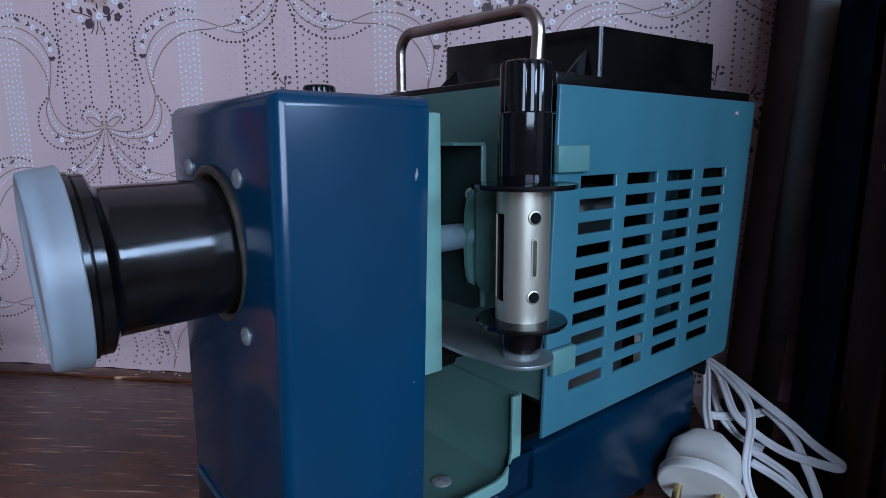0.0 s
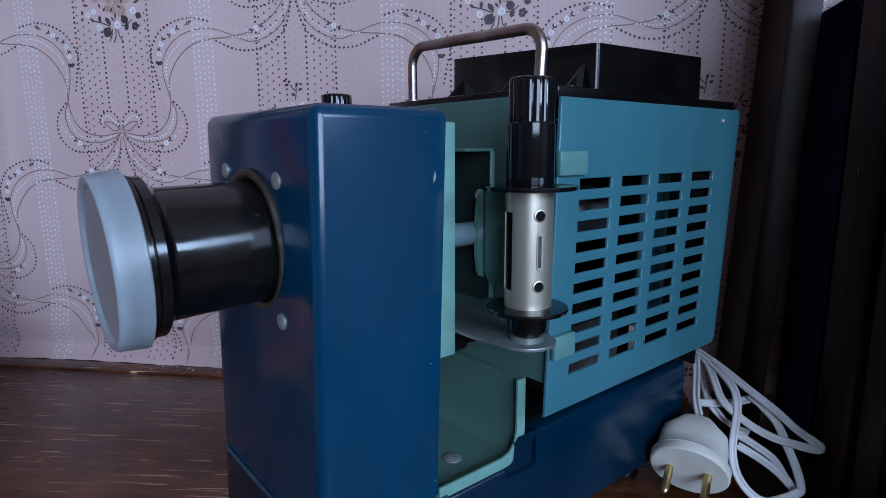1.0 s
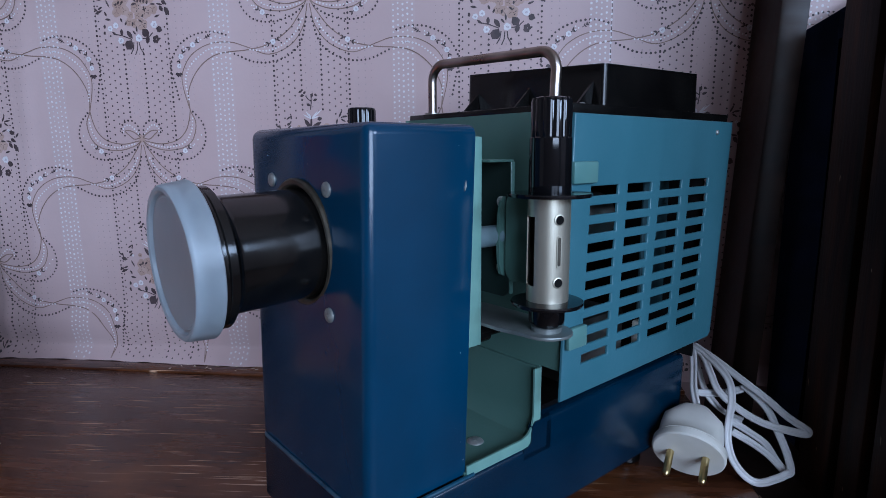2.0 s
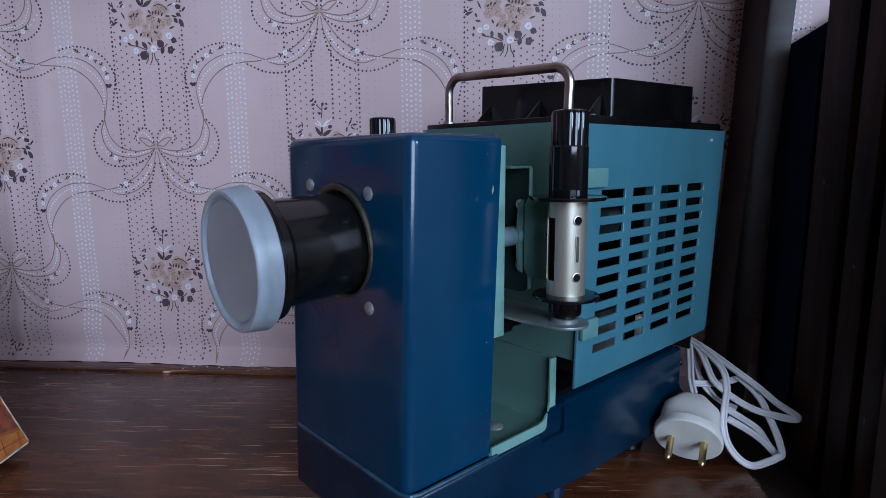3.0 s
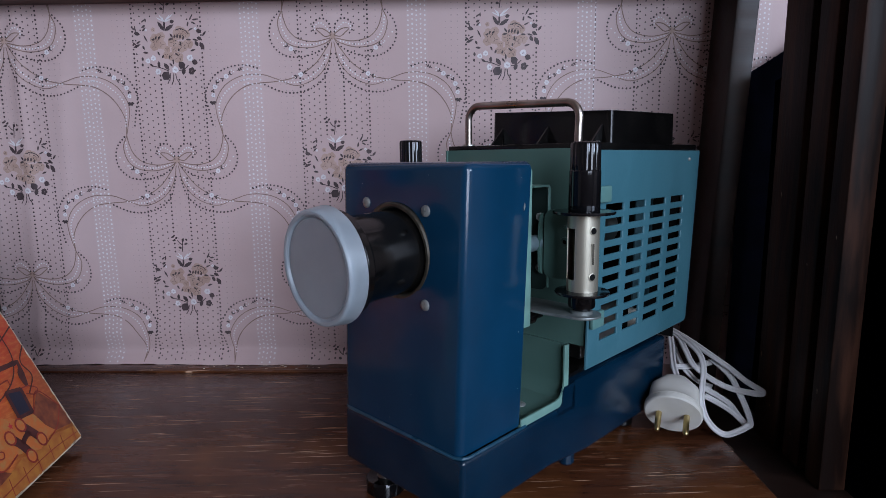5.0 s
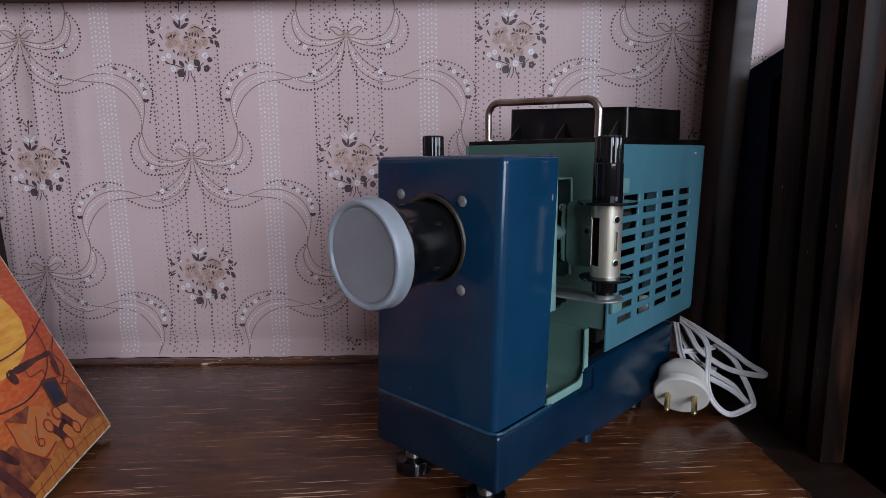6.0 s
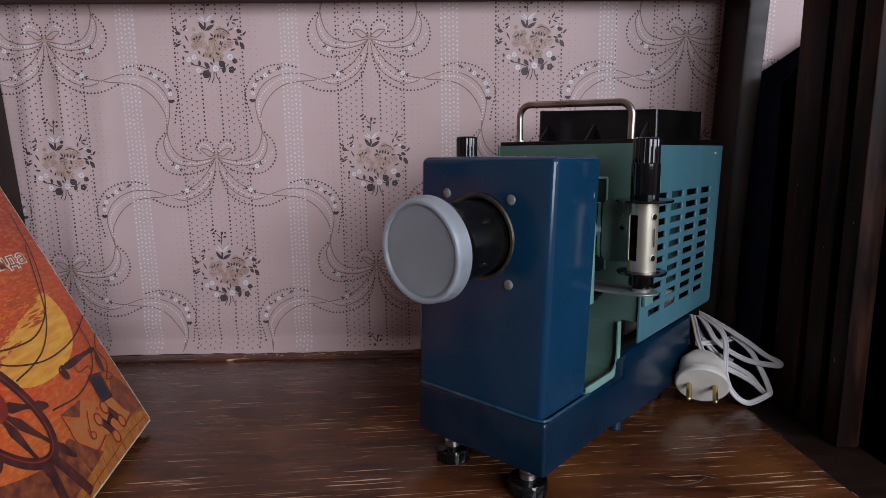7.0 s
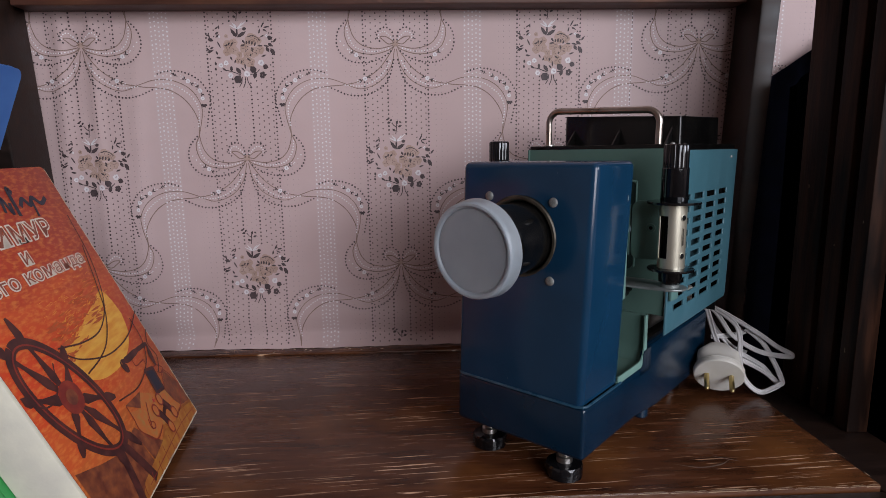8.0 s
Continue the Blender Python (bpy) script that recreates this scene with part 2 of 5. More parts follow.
def wallpaper_base():
    mat = material("printed_wallpaper", (0.50, 0.365, 0.350), 0.62, second=(0.555, 0.415, 0.400), scale=9, bump=0.18, bump_scale=420, rough_var=0.08)
    nt = mat.node_tree
    bsdf = nt.nodes["Principled BSDF"]
    co = nt.nodes.new("ShaderNodeTexCoord")
    sp = nt.nodes.new("ShaderNodeSeparateXYZ")
    nt.links.new(co.outputs["Object"], sp.inputs[0])
    last = sp.outputs["X"]
    for op, v in (("DIVIDE", 0.1325), ("FRACT", 0.0), ("SUBTRACT", 0.5), ("ABSOLUTE", 0.0), ("LESS_THAN", 0.062), ("MULTIPLY", 0.18)):
        nd = nt.nodes.new("ShaderNodeMath")
        nd.operation = op
        nd.inputs[1].default_value = v
        nt.links.new(last, nd.inputs[0])
        last = nd.outputs[0]
    mix = nt.nodes.new("ShaderNodeMix")
    mix.data_type = "RGBA"
    mix.inputs["B"].default_value = (0.58, 0.485, 0.475, 1)
    nt.links.new(last, mix.inputs["Factor"])
    nt.links.new(bsdf.inputs["Base Color"].links[0].from_socket, mix.inputs["A"])
    nt.links.new(mix.outputs["Result"], bsdf.inputs["Base Color"])
    return mat


M_PAPER = wallpaper_base()
INK_DARK = material("brown_ink", (0.052, 0.034, 0.036), 0.6, second=(0.085, 0.058, 0.060), scale=120)
INK_WHITE = material("white_ink", (0.64, 0.60, 0.61), 0.45, second=(0.72, 0.68, 0.69), scale=120)
INK_PEACH = material("peach_ink", (0.400, 0.268, 0.215), 0.6, second=(0.475, 0.335, 0.285), scale=160)
INK_LINE = material("tan_ink", (0.20, 0.128, 0.100), 0.6, second=(0.27, 0.185, 0.150), scale=120)
INK_LILAC = material("lilac_ink", (0.50, 0.44, 0.47), 0.5, second=(0.58, 0.52, 0.55), scale=160)
INK_GREY = material("grey_ink", (0.33, 0.25, 0.25), 0.6, second=(0.42, 0.33, 0.32), scale=120)

# ---- room ----
FLOOR_Z, CEIL_Z = -0.95, 1.85
RX0, RX1, RY0 = -1.7, 2.9, -2.6


def structure(name, bm, mat, label, category):
    return tagged(finish(name, bm, mat), label, category, kind="structure")


wall = structure("wall_north", box(RX0, RX1, 0.0, 0.12, FLOOR_Z, CEIL_Z), M_PAPER, "pinkish beige wall covered with floral ribbon wallpaper", "wall")
structure("wall_west", box(RX0 - 0.1, RX0, RY0, 0.12, FLOOR_Z, CEIL_Z), M_PLASTER, "plain plastered side wall of the room", "wall")
bm = box(RX1, RX1 + 0.1, RY0, -2.52, FLOOR_Z, CEIL_Z)
box(RX1, RX1 + 0.1, -1.38, 0.12, FLOOR_Z, CEIL_Z, bm=bm)
box(RX1, RX1 + 0.1, -2.52, -1.38, FLOOR_Z, 0.80, bm=bm)
box(RX1, RX1 + 0.1, -2.52, -1.38, 1.55, CEIL_Z, bm=bm)
structure("wall_east", bm, M_PLASTER, "plain plastered side wall with a window opening", "wall")
WX0, WX1, WZ0, WZ1 = 0.45, 2.15, 0.05, 1.55
bm = box(RX0 - 0.1, WX0, RY0 - 0.15, RY0, FLOOR_Z, CEIL_Z)
box(WX1, RX1 + 0.1, RY0 - 0.15, RY0, FLOOR_Z, CEIL_Z, bm=bm)
box(WX0, WX1, RY0 - 0.15, RY0, FLOOR_Z, WZ0, bm=bm)
box(WX0, WX1, RY0 - 0.15, RY0, WZ1, CEIL_Z, bm=bm)
structure("wall_south", bm, M_PLASTER, "plain plastered wall with a window opening", "wall")
structure("floor", box(RX0 - 0.1, RX1 + 0.1, RY0 - 0.15, 0.12, FLOOR_Z - 0.1, FLOOR_Z), M_FLOOR, "brown painted board floor of the room", "floor")
structure("ceiling", box(RX0 - 0.1, RX1 + 0.1, RY0 - 0.15, 0.12, CEIL_Z, CEIL_Z + 0.1), M_PLASTER, "plain white plaster ceiling", "ceiling")

# ---- wallpaper: a sheet with soft creases, and its print of ribbons, bows, bouquets and dots, flat on the paper ----
PX, PZ, BOW_Z = 0.2645, 0.1905, 0.1730
ink_v, ink_f, ink_m = [], [], []
LAYERS = {0: 0.00020, 1: 0.00024, 2: 0.00010, 3: 0.00015, 4: 0.00010, 5: 0.00030, 6: 0.00034}


def paper_y(x, z):
    """How far the paper stands off the wall: creases by the left post, slack ripples, and a foot that curls forward."""
    off = 0.0006
    for cx, amp, w, lean in ((-0.158, 0.0021, 0.0062, 0.05), (-0.128, 0.0015, 0.0050, 0.03), (-0.098, 0.0009, 0.0070, 0.06), (0.020, 0.0006, 0.012, 0.10), (0.146, 0.0005, 0.010, -0.08), (0.330, 0.0008, 0.009, 0.02)):
        off += amp * math.exp(-((x - cx - lean * (z - 0.1)) / w) ** 2) * (0.75 + 0.25 * math.sin(31 * z + 40 * cx))
    off += 0.00035 * (1 + math.sin(23 * x + 11 * z)) + 0.0002 * (1 + math.sin(57 * z - 19 * x))
    fold = 0.0130 + 0.0012 * math.sin(29 * x)
    off += 0.0030 * math.exp(-((z - fold - 0.016) / 0.0095) ** 2)
    foot = max(0.0, fold - z)
    return off + 0.85 * foot * foot / (foot + 0.0022)


def poly(points, m):
    k = len(ink_v)
    y = LAYERS[m] + 0.0000012 * (len(ink_f) % 37)
    ink_v.extend((x, -y - paper_y(x, z), z) for x, z in points)
    ink_f.append(tuple(range(k, k + len(points))))
    ink_m.append(m)


def dot(x, z, r, m, n=6):
    poly([(x + r * math.cos(2 * math.pi * (k + 0.5) / n), z + r * math.sin(2 * math.pi * (k + 0.5) / n)) for k in range(n)], m)


def leaf(x, z, angle, length, width, m):
    c, s = math.cos(radians(angle)), math.sin(radians(angle))
    shape = ((0, 0), (0.3, 0.42), (0.65, 0.40), (1, 0), (0.65, -0.40), (0.3, -0.42))
    poly([(x + length * a * c - width * b * s, z + length * a * s + width * b * c) for a, b in shape], m)


def stroke(pts, w, m):
    for a, b in zip(pts, pts[1:]):
        d = Vector((b[0] - a[0], b[1] - a[1]))
        if d.length < 1e-7:
            continue
        n = Vector((-d.y, d.x)).normalized() * w / 2
        poly([(a[0] + n.x, a[1] + n.y), (b[0] + n.x, b[1] + n.y), (b[0] - n.x, b[1] - n.y), (a[0] - n.x, a[1] - n.y)][::-1], m)


def along(pts, step):
    """Points at even steps along a polyline."""
    out, left = [], 0.0
    for a, b in zip(pts, pts[1:]):
        d = math.dist(a, b)
        t = left
        while t < d:
            out.append((a[0] + (b[0] - a[0]) * t / d, a[1] + (b[1] - a[1]) * t / d))
            t += step
        left = t - d
    return out


def mm(points):
    return [(p.x, p.y) for p in spline([(x / 1000, y / 1000, 0) for x, y in points], 6)]


ARCH_IN = mm([(39.7, 20.4), (39.3, 32.3), (43.8, 43.3), (51.3, 52.4), (61.5, 58.6), (73, 60.7), (86, 61.7), (102, 65.2), (117, 74.5), (127, 86.9), (131.3, 94)])
ARCH_OUT = mm([(39.7, 20.4), (36, 36), (36.2, 46.8), (43.7, 58.9), (57.2, 66.2), (73.4, 67.2), (86, 63.5), (101.7, 58.3), (118, 64.3), (128, 76.6), (131.5, 91.2)])
ARCH_WHITE = mm([(39.5, 28.2), (38, 40.6), (41, 49.8), (48.4, 57.3), (57.6, 62.8), (68.4, 64.3)])
TAIL_WHITE = mm([(88, 61.7), (101.8, 60.8), (113.2, 65), (122.1, 72.8), (128.3, 83)])
TAIL_DARK = mm([(76.1, 59.2), (90.2, 53.4), (104.7, 53.1), (117.7, 58.2), (126, 67.2), (130.8, 83.5)])
ARCH_DARK = mm([(32.1, 28.3), (30, 39.2), (28, 47.9), (29, 56.2), (36.1, 66.7), (48, 73.1), (61, 74.6), (72.7, 71.6)])
SWAG_A = mm([(39.7, 20.4), (38.6, 14.2), (35.3, 5.7), (28.1, -0.9), (15.5, -3.6), (2.2, -1.3)])
SWAG_B = mm([(39.7, 20.4), (43.3, 10.9), (40.2, -0.6), (32.1, -6.6), (18.5, -8.2), (6, -5), (0.9, -1.3)])
SWAG_WHITE = mm([(41.1, 14.6), (39.6, 5.6), (33, -3.2), (18.7, -6), (3.8, -3)])
SWAG_DARK = mm([(41.7, 19.4), (48.4, 11.5), (50.3, 1.4), (47, -7.5), (38.1, -14.1), (24.6, -15), (11.5, -11), (2.6, -4.8)])
LOOP = mm([(1.6, 3.5), (2.5, 9.6), (7.6, 13.6), (13.4, 12), (16, 6.5), (13.3, 2.4)])
LOOP_WHITE = mm([(2.5, 4), (6, 8), (10, 10.5), (14, 8), (14, 4)])
RIB_LEAF = mm([(1, 1), (6, 0), (10, 3), (13, 6), (8, 6), (3, 3), (1, 1)])


def bloom(x, z, r, turn):
    """A small white rose: ragged petals round a pale grey heart."""
    for k in range(6):
        a = radians(turn + 60 * k)
        dot(x + 0.60 * r * math.cos(a), z + 0.60 * r * math.sin(a), (0.50 if k % 2 else 0.42) * r, 1, 8)
    dot(x + 0.08 * r, z - 0.05 * r, 0.36 * r, 5, 8)
    for k in range(2):
        a = radians(turn + 180 * k + 25)
        leaf(x + 0.1 * r * math.cos(a), z + 0.1 * r * math.sin(a), turn + 180 * k + 70, 0.42 * r, 0.2 * r, 6)


def fork(x, z, turn, size):
    """Two short dark leaves from one point."""
    for a in (-34, 34):
        leaf(x, z, turn + a, size, size * 0.46, 0)
    leaf(x, z, turn + 180, size * 0.55, size * 0.3, 0)


def sprig(x, z, s, turn):
    """A white rose between two forked dark leaves, and a spray of pale dots."""
    bloom(x, z, 0.0019, turn)
    way = turn if s > 0 else 180 - turn
    c, d = math.cos(radians(way)), math.sin(radians(way))
    fork(x + 0.0030 * c, z + 0.0030 * d, way, 0.0030)
    fork(x - 0.0030 * c, z - 0.0030 * d, way + 180, 0.0027)
    for k in range(3):
        dot(x + 0.0062 * c + 0.0013 * math.cos(2.1 * k), z + 0.0062 * d + 0.0013 * math.sin(2.1 * k), 0.00055, 1)


def twig(x, z, turn, size):
    c, s = math.cos(radians(turn)), math.sin(radians(turn))
    stroke([(x, z), (x + size * c, z + size * s)], 0.00045, 0)
    for t, side in ((0.35, 45), (0.35, -45), (0.7, 40), (0.7, -40), (0.95, 0)):
        leaf(x + size * t * c, z + size * t * s, turn + side, size * 0.42, size * 0.2, 0)


BQ_LEAF_A = ((213, 195, 178, 150, 14), (215, 195, 212, 140, 8), (215, 195, 262, 165, 15), (243, 152, 266, 146, 14), (160, 20, 142, 26, 8), (178, 22, 166, 34, 8), (172, 40, 150, 44, 8), (205, 88, 186, 80, 10),
             (222, 34, 236, 44, 8), (218, 66, 238, 58, 9), (210, 52, 212, 30, 8), (85, 152, 106, 136, 6), (110, 152, 108, 130, 6), (88, 178, 108, 166, 9), (92, 196, 110, 178, 7))
BQ_LEAF_B = ((34, 180, 56, 186, 7), (46, 202, 78, 212, 15), (50, 174, 58, 200, 6), (38, 250, 60, 266, 7), (60, 258, 82, 246, 7), (44, 278, 82, 262, 9), (100, 214, 122, 250, 6), (95, 268, 106, 288, 8),
             (98, 302, 127, 306, 8), (94, 326, 97, 346, 9), (93, 358, 98, 374, 9), (340, 176, 344, 150, 7), (350, 146, 366, 112, 6), (365, 142, 395, 138, 7), (360, 150, 386, 164, 6), (345, 196, 372, 182, 6))
BQ_LEAF_C = ((388, 190, 417, 206, 17), (424, 224, 443, 200, 8), (368, 238, 400, 246, 7), (394, 228, 419, 242, 14), (384, 248, 402, 274, 14), (410, 254, 436, 292, 17), (134, 360, 158, 376, 8), (184, 348, 188, 380, 12),
             (213, 358, 242, 392, 16), (244, 358, 262, 376, 7), (212, 444, 238, 404, 34), (328, 388, 298, 354, 28), (320, 420, 327, 384, 16), (368, 350, 399, 360, 22), (236, 242, 260, 234, 8), (244, 208, 260, 228, 8))
BQ_LEAF_D = ((268, 234, 272, 214, 7), (284, 234, 288, 212, 8), (300, 236, 303, 214, 8), (316, 242, 322, 222, 8), (300, 246, 308, 274, 7), (294, 300, 297, 284, 7), (334, 240, 362, 241, 7), (274, 308, 296, 322, 7),
             (358, 300, 386, 290, 7), (204, 334, 212, 316, 7), (243, 338, 247, 318, 7), (263, 336, 268, 366, 7), (178, 298, 190, 318, 7), (150, 244, 160, 232, 7), (164, 238, 172, 222, 7), (180, 236, 192, 222, 7))
BQ_PETAL = ((165, 236, 22), (196, 222, 17), (160, 272, 18), (200, 264, 19), (230, 288, 14), (298, 206, 27), (334, 214, 17), (262, 254, 22), (312, 276, 23), (348, 262, 20), (282, 222, 15), (292, 330, 22), (252, 324, 17), (226, 318, 15), (272, 290, 14), (152, 188, 9))


def bouquet(bx, bz):
    """Posy of peach flowers with white buds and dark leaves, under the bow at (bx, bz)."""
    p = lambda a, b: (bx + (0.437 * (a / 3 - 58) - 0.0385 * (b / 3 + 132)) / 1000, bz - 0.452 * (b / 3 + 132) / 1000)  # noqa: E731
    u = 0.000147
    for a, b, r in BQ_PETAL:
        for t in (20, 92, 164, 236, 308):
            c, d = math.cos(radians(t + a)), math.sin(radians(t + a))
            q = p(a, b)
            dot(q[0] + 0.62 * r * u * c, q[1] + 0.62 * r * u * d, 0.78 * r * u, 2, 9)
        for t in (40, 160, 280):
            leaf(*p(a, b), t + a, 0.95 * r * u, 0.0006, 3)
        if r > 21:
            for t in (20, 75, 130, 185):
                c, d = math.cos(radians(t + a)), math.sin(radians(t + a))
                q = p(a, b)
                leaf(q[0] + 0.55 * r * u * c, q[1] + 0.55 * r * u * d, t + a, 0.0015, 0.0007, 0)
    for group in (BQ_LEAF_A, BQ_LEAF_B, BQ_LEAF_C, BQ_LEAF_D):
        for a, b, c, d, w in group:
            q, e = p(a, b), p(c, d)
            leaf(*q, math.degrees(math.atan2(e[1] - q[1], e[0] - q[0])), math.dist(q, e) * 1.08, w * u * 1.55, 0)
    for a, b, r in ((112, 190, 6), (125, 346, 13), (155, 333, 14), (182, 402, 15), (277, 393, 17), (357, 333, 17), (385, 186, 7)):
        bloom(*p(a, b), r * u, a)
    for c, d in ((166, 126), (180, 110), (198, 122), (236, 122), (266, 105), (244, 112), (252, 136)):
        q, e = p(213, 150), p(c, d)
        leaf(*q, math.degrees(math.atan2(e[1] - q[1], e[0] - q[0])), math.dist(q, e), 0.0011, 1)
    for k in range(5):
        dot(*p(368 + 10 * math.cos(1.257 * k), 400 + 11 * math.sin(1.257 * k)), 9 * u, 0, 8)
    for pts in (((207, 108), (209, 70), (205, 34)), ((208, 68), (192, 58), (178, 42)), ((275, 192), (300, 183), (330, 195), (347, 212)), ((140, 370), (190, 380), (240, 398)), ((296, 396), (325, 394), (350, 370)),
                ((250, 410), (248, 440), (235, 465)), ((268, 412), (268, 445), (258, 470)), ((278, 412), (285, 440), (303, 465))):
        stroke([p(a, b) for a, b in pts], 0.0007, 0)


def motif(bx, bz):
    for s in (1, -1):
        f = lambda pts: [(bx + s * a, bz + b) for a, b in pts]  # noqa: E731
        for pts, w in ((ARCH_IN, 0.00075), (ARCH_OUT, 0.00065), (SWAG_A, 0.00075), (SWAG_B, 0.00075), (RIB_LEAF, 0.0008)):
            stroke(f(pts), w, 3)
        for pts, step, r, m in ((ARCH_WHITE, 0.0024, 0.00066, 1), (TAIL_WHITE, 0.0024, 0.00066, 1), (SWAG_WHITE, 0.0024, 0.00066, 1), (LOOP_WHITE, 0.0022, 0.00062, 1),
                                (TAIL_DARK, 0.0030, 0.00080, 0), (ARCH_DARK, 0.0030, 0.00080, 0), (SWAG_DARK, 0.0030, 0.00080, 0), (LOOP, 0.0030, 0.00080, 0)):
            for a, b in along(f(pts), step):
                dot(a, b, r * random.uniform(0.88, 1.12), m)
        for a, b, turn in ((33.7, -8.7, 35), (27, -28.5, -22), (36.0, 58.0, 62), (45.4, 66.0, 35)):
            sprig(bx + s * a / 1000, bz + b / 1000, s, turn)
        bloom(bx + s * 0.0342, bz + 0.0515, 0.0017, 10)
        for t in (200, 250, 300, 340):
            leaf(bx + s * 0.0335, bz + 0.0465, t if s > 0 else 180 - t, 0.0030, 0.0022, 0)
        twig(bx + s * 0.054, bz + 0.0700, 30 if s > 0 else 150, 0.0045)
        for a in (0, 3.0, 6.0):
            dot(bx + s * (a + 41) / 1000, bz - 0.004 + a / 900, 0.00062, 1)
    for k in range(7):
        leaf(bx, bz + 0.0005, 52 * k, 0.0034, 0.002, 2)
    dot(bx, bz, 0.0016, 2, 8)


X0, X1, Z0, Z1 = -0.24, 0.72, 0.0022, 0.46
rows = [(i, j) for i in range(-2, 6) for j in range(-2, 5)]
for i, j in rows:
    if (i + j) % 2 == 0:
        bx, bz = i * PX / 2, BOW_Z + j * PZ / 2
        motif(bx, bz)
        bouquet(bx, bz)
clear = [(i * PX / 2 + 0.002, BOW_Z + j * PZ / 2 - 0.1010) for i, j in rows if (i + j) % 2 == 0]
bows = [(i * PX / 2, BOW_Z + j * PZ / 2) for i, j in rows if (i + j) % 2 == 0]


def free_of(x, z):
    return all(((x - a) ** 2 / 0.0245 ** 2 + (z - b) ** 2 / 0.024 ** 2 > 1) for a, b in clear) and all(math.hypot(x - a, (z - b) * 1.1) > 0.017 for a, b in bows)


for i in range(-2, 6):
    ax = i * PX / 2
    for off, r, m, pitch in ((-0.0275, 0.00080, 0, 0.0034), (-0.0075, 0.00080, 0, 0.0034), (0.0075, 0.00080, 0, 0.0034), (0.0275, 0.00080, 0, 0.0034),
                             (-0.034, 0.0005, 4, 0.0046), (0.034, 0.0005, 4, 0.0046), (-0.039, 0.0005, 4, 0.0046), (0.039, 0.0005, 4, 0.0046), (-0.0435, 0.0003, 4, 0.0046), (0.0435, 0.0003, 4, 0.0046)):
        z = Z0
        while z < Z1:
            if free_of(ax + off, z):
                dot(ax + off, z, r * random.uniform(0.85, 1.15), m)
            z += pitch
    for k in range(-6, 7):
        off = k * 0.0042
        if abs(abs(off) - 0.0275) < 0.0015 or abs(abs(off) - 0.0075) < 0.0012:
            continue
        z = Z0 + (0.0026 if k % 2 else 0)
        while z < Z1:
            if free_of(ax + off, z):
                dot(ax + off, z, 0.00066 if abs(off) > 0.0075 else 0.0005, 0 if abs(off) > 0.0075 else 4, 5)
            z += 0.0052
    for k in range(5):
        z = Z0 + (0.0009 if k % 2 else 0)
        while z < Z1:
            dot(ax + PX / 4 + (k - 2) * 0.0033, z, random.uniform(0.0006, 0.0009), 1, 6)
            z += 0.0036
keep = [k for k, f in enumerate(ink_f) if all(X0 < ink_v[q][0] < X1 and Z0 <= ink_v[q][2] < Z1 for q in f)]
me = bpy.data.meshes.new("wallpaper_print")
me.from_pydata(ink_v, [], [ink_f[k] for k in keep])
me.polygons.foreach_set("material_index", [ink_m[k] for k in keep])
for m in (INK_DARK, INK_WHITE, INK_PEACH, INK_LINE, INK_GREY, INK_LILAC, INK_GREY):
    me.materials.append(m)
ink = new("wallpaper_print", me)
ink.parent = wall
tagged(ink, "printed brown and white dots, ribbon bows and bouquets", kind="stuff")


def paper_sheet(x0, x1, z0, z1):
    """The hung paper, finer where it creases and at its curled foot, with a ragged lower edge."""
    xs = [x0 + 0.0025 * k for k in range(int((x1 - x0) / 0.0025) + 1)]
    zs = [z0 + 0.0011 * k for k in range(16)]
    while zs[-1] < z1:
        zs.append(zs[-1] + 0.008)
    verts = [(x, -paper_y(x, z), z + (0.0005 * math.sin(210 * x) * math.sin(67 * x) if k == 0 else 0)) for x in xs for k, z in enumerate(zs)]
    n = len(zs)
    faces = [(i * n + k, (i + 1) * n + k, (i + 1) * n + k + 1, i * n + k + 1) for i in range(len(xs) - 1) for k in range(n - 1)]
    me = bpy.data.meshes.new("paper_sheet")
    me.from_pydata(verts, [], faces)
    me.polygons.foreach_set("use_smooth", [True] * len(faces))
    me.materials.append(M_PAPER)
    ob = new("paper_sheet", me)
    ob.parent = wall
    return tagged(ob, "pinkish wallpaper sheet with soft creases and a curled foot")


paper_sheet(-0.26, 0.74, 0.0012, 0.47)
bm = bmesh.new()
for k in range(46):
    z0, z1 = 0.004 + 0.01 * k, 0.004 + 0.01 * (k + 1)
    bm.faces.new([bm.verts.new((x, -paper_y(x, z) - 0.00015, z)) for x, z in ((0.3372, z0), (0.3376, z0), (0.3376, z1), (0.3372, z1))])
part("paper_seam", bm, INK_DARK, wall, "fine dark seam between two wallpaper strips")

# ---- shelf rack ----
shelf = structure("shelf_board", box(-0.30, 0.3925, -0.2475, -0.0245, -0.022, 0.0, 0.0012), M_SHELF, "dark varnished oak shelf board with pale scratched grain", "shelf")
structure("shelf_back_strip", box(-0.30, 0.3925, -0.0238, -0.0005, -0.022, 0.0010, 0.0006), M_SHELF, "narrow dark wooden strip along the back of the shelf", "shelf")
structure("shelf_side_rail", box(0.3945, 0.436, -0.262, -0.054, -0.03, -0.004, 0.0015), M_POST, "dark stained wooden side rail of the rack", "shelf rail")
structure("shelf_front_rail", box(-0.32, 0.3938, -0.262, -0.2482, -0.05, -0.003, 0.0015), M_POST, "dark stained wooden front rail of the rack", "shelf rail")


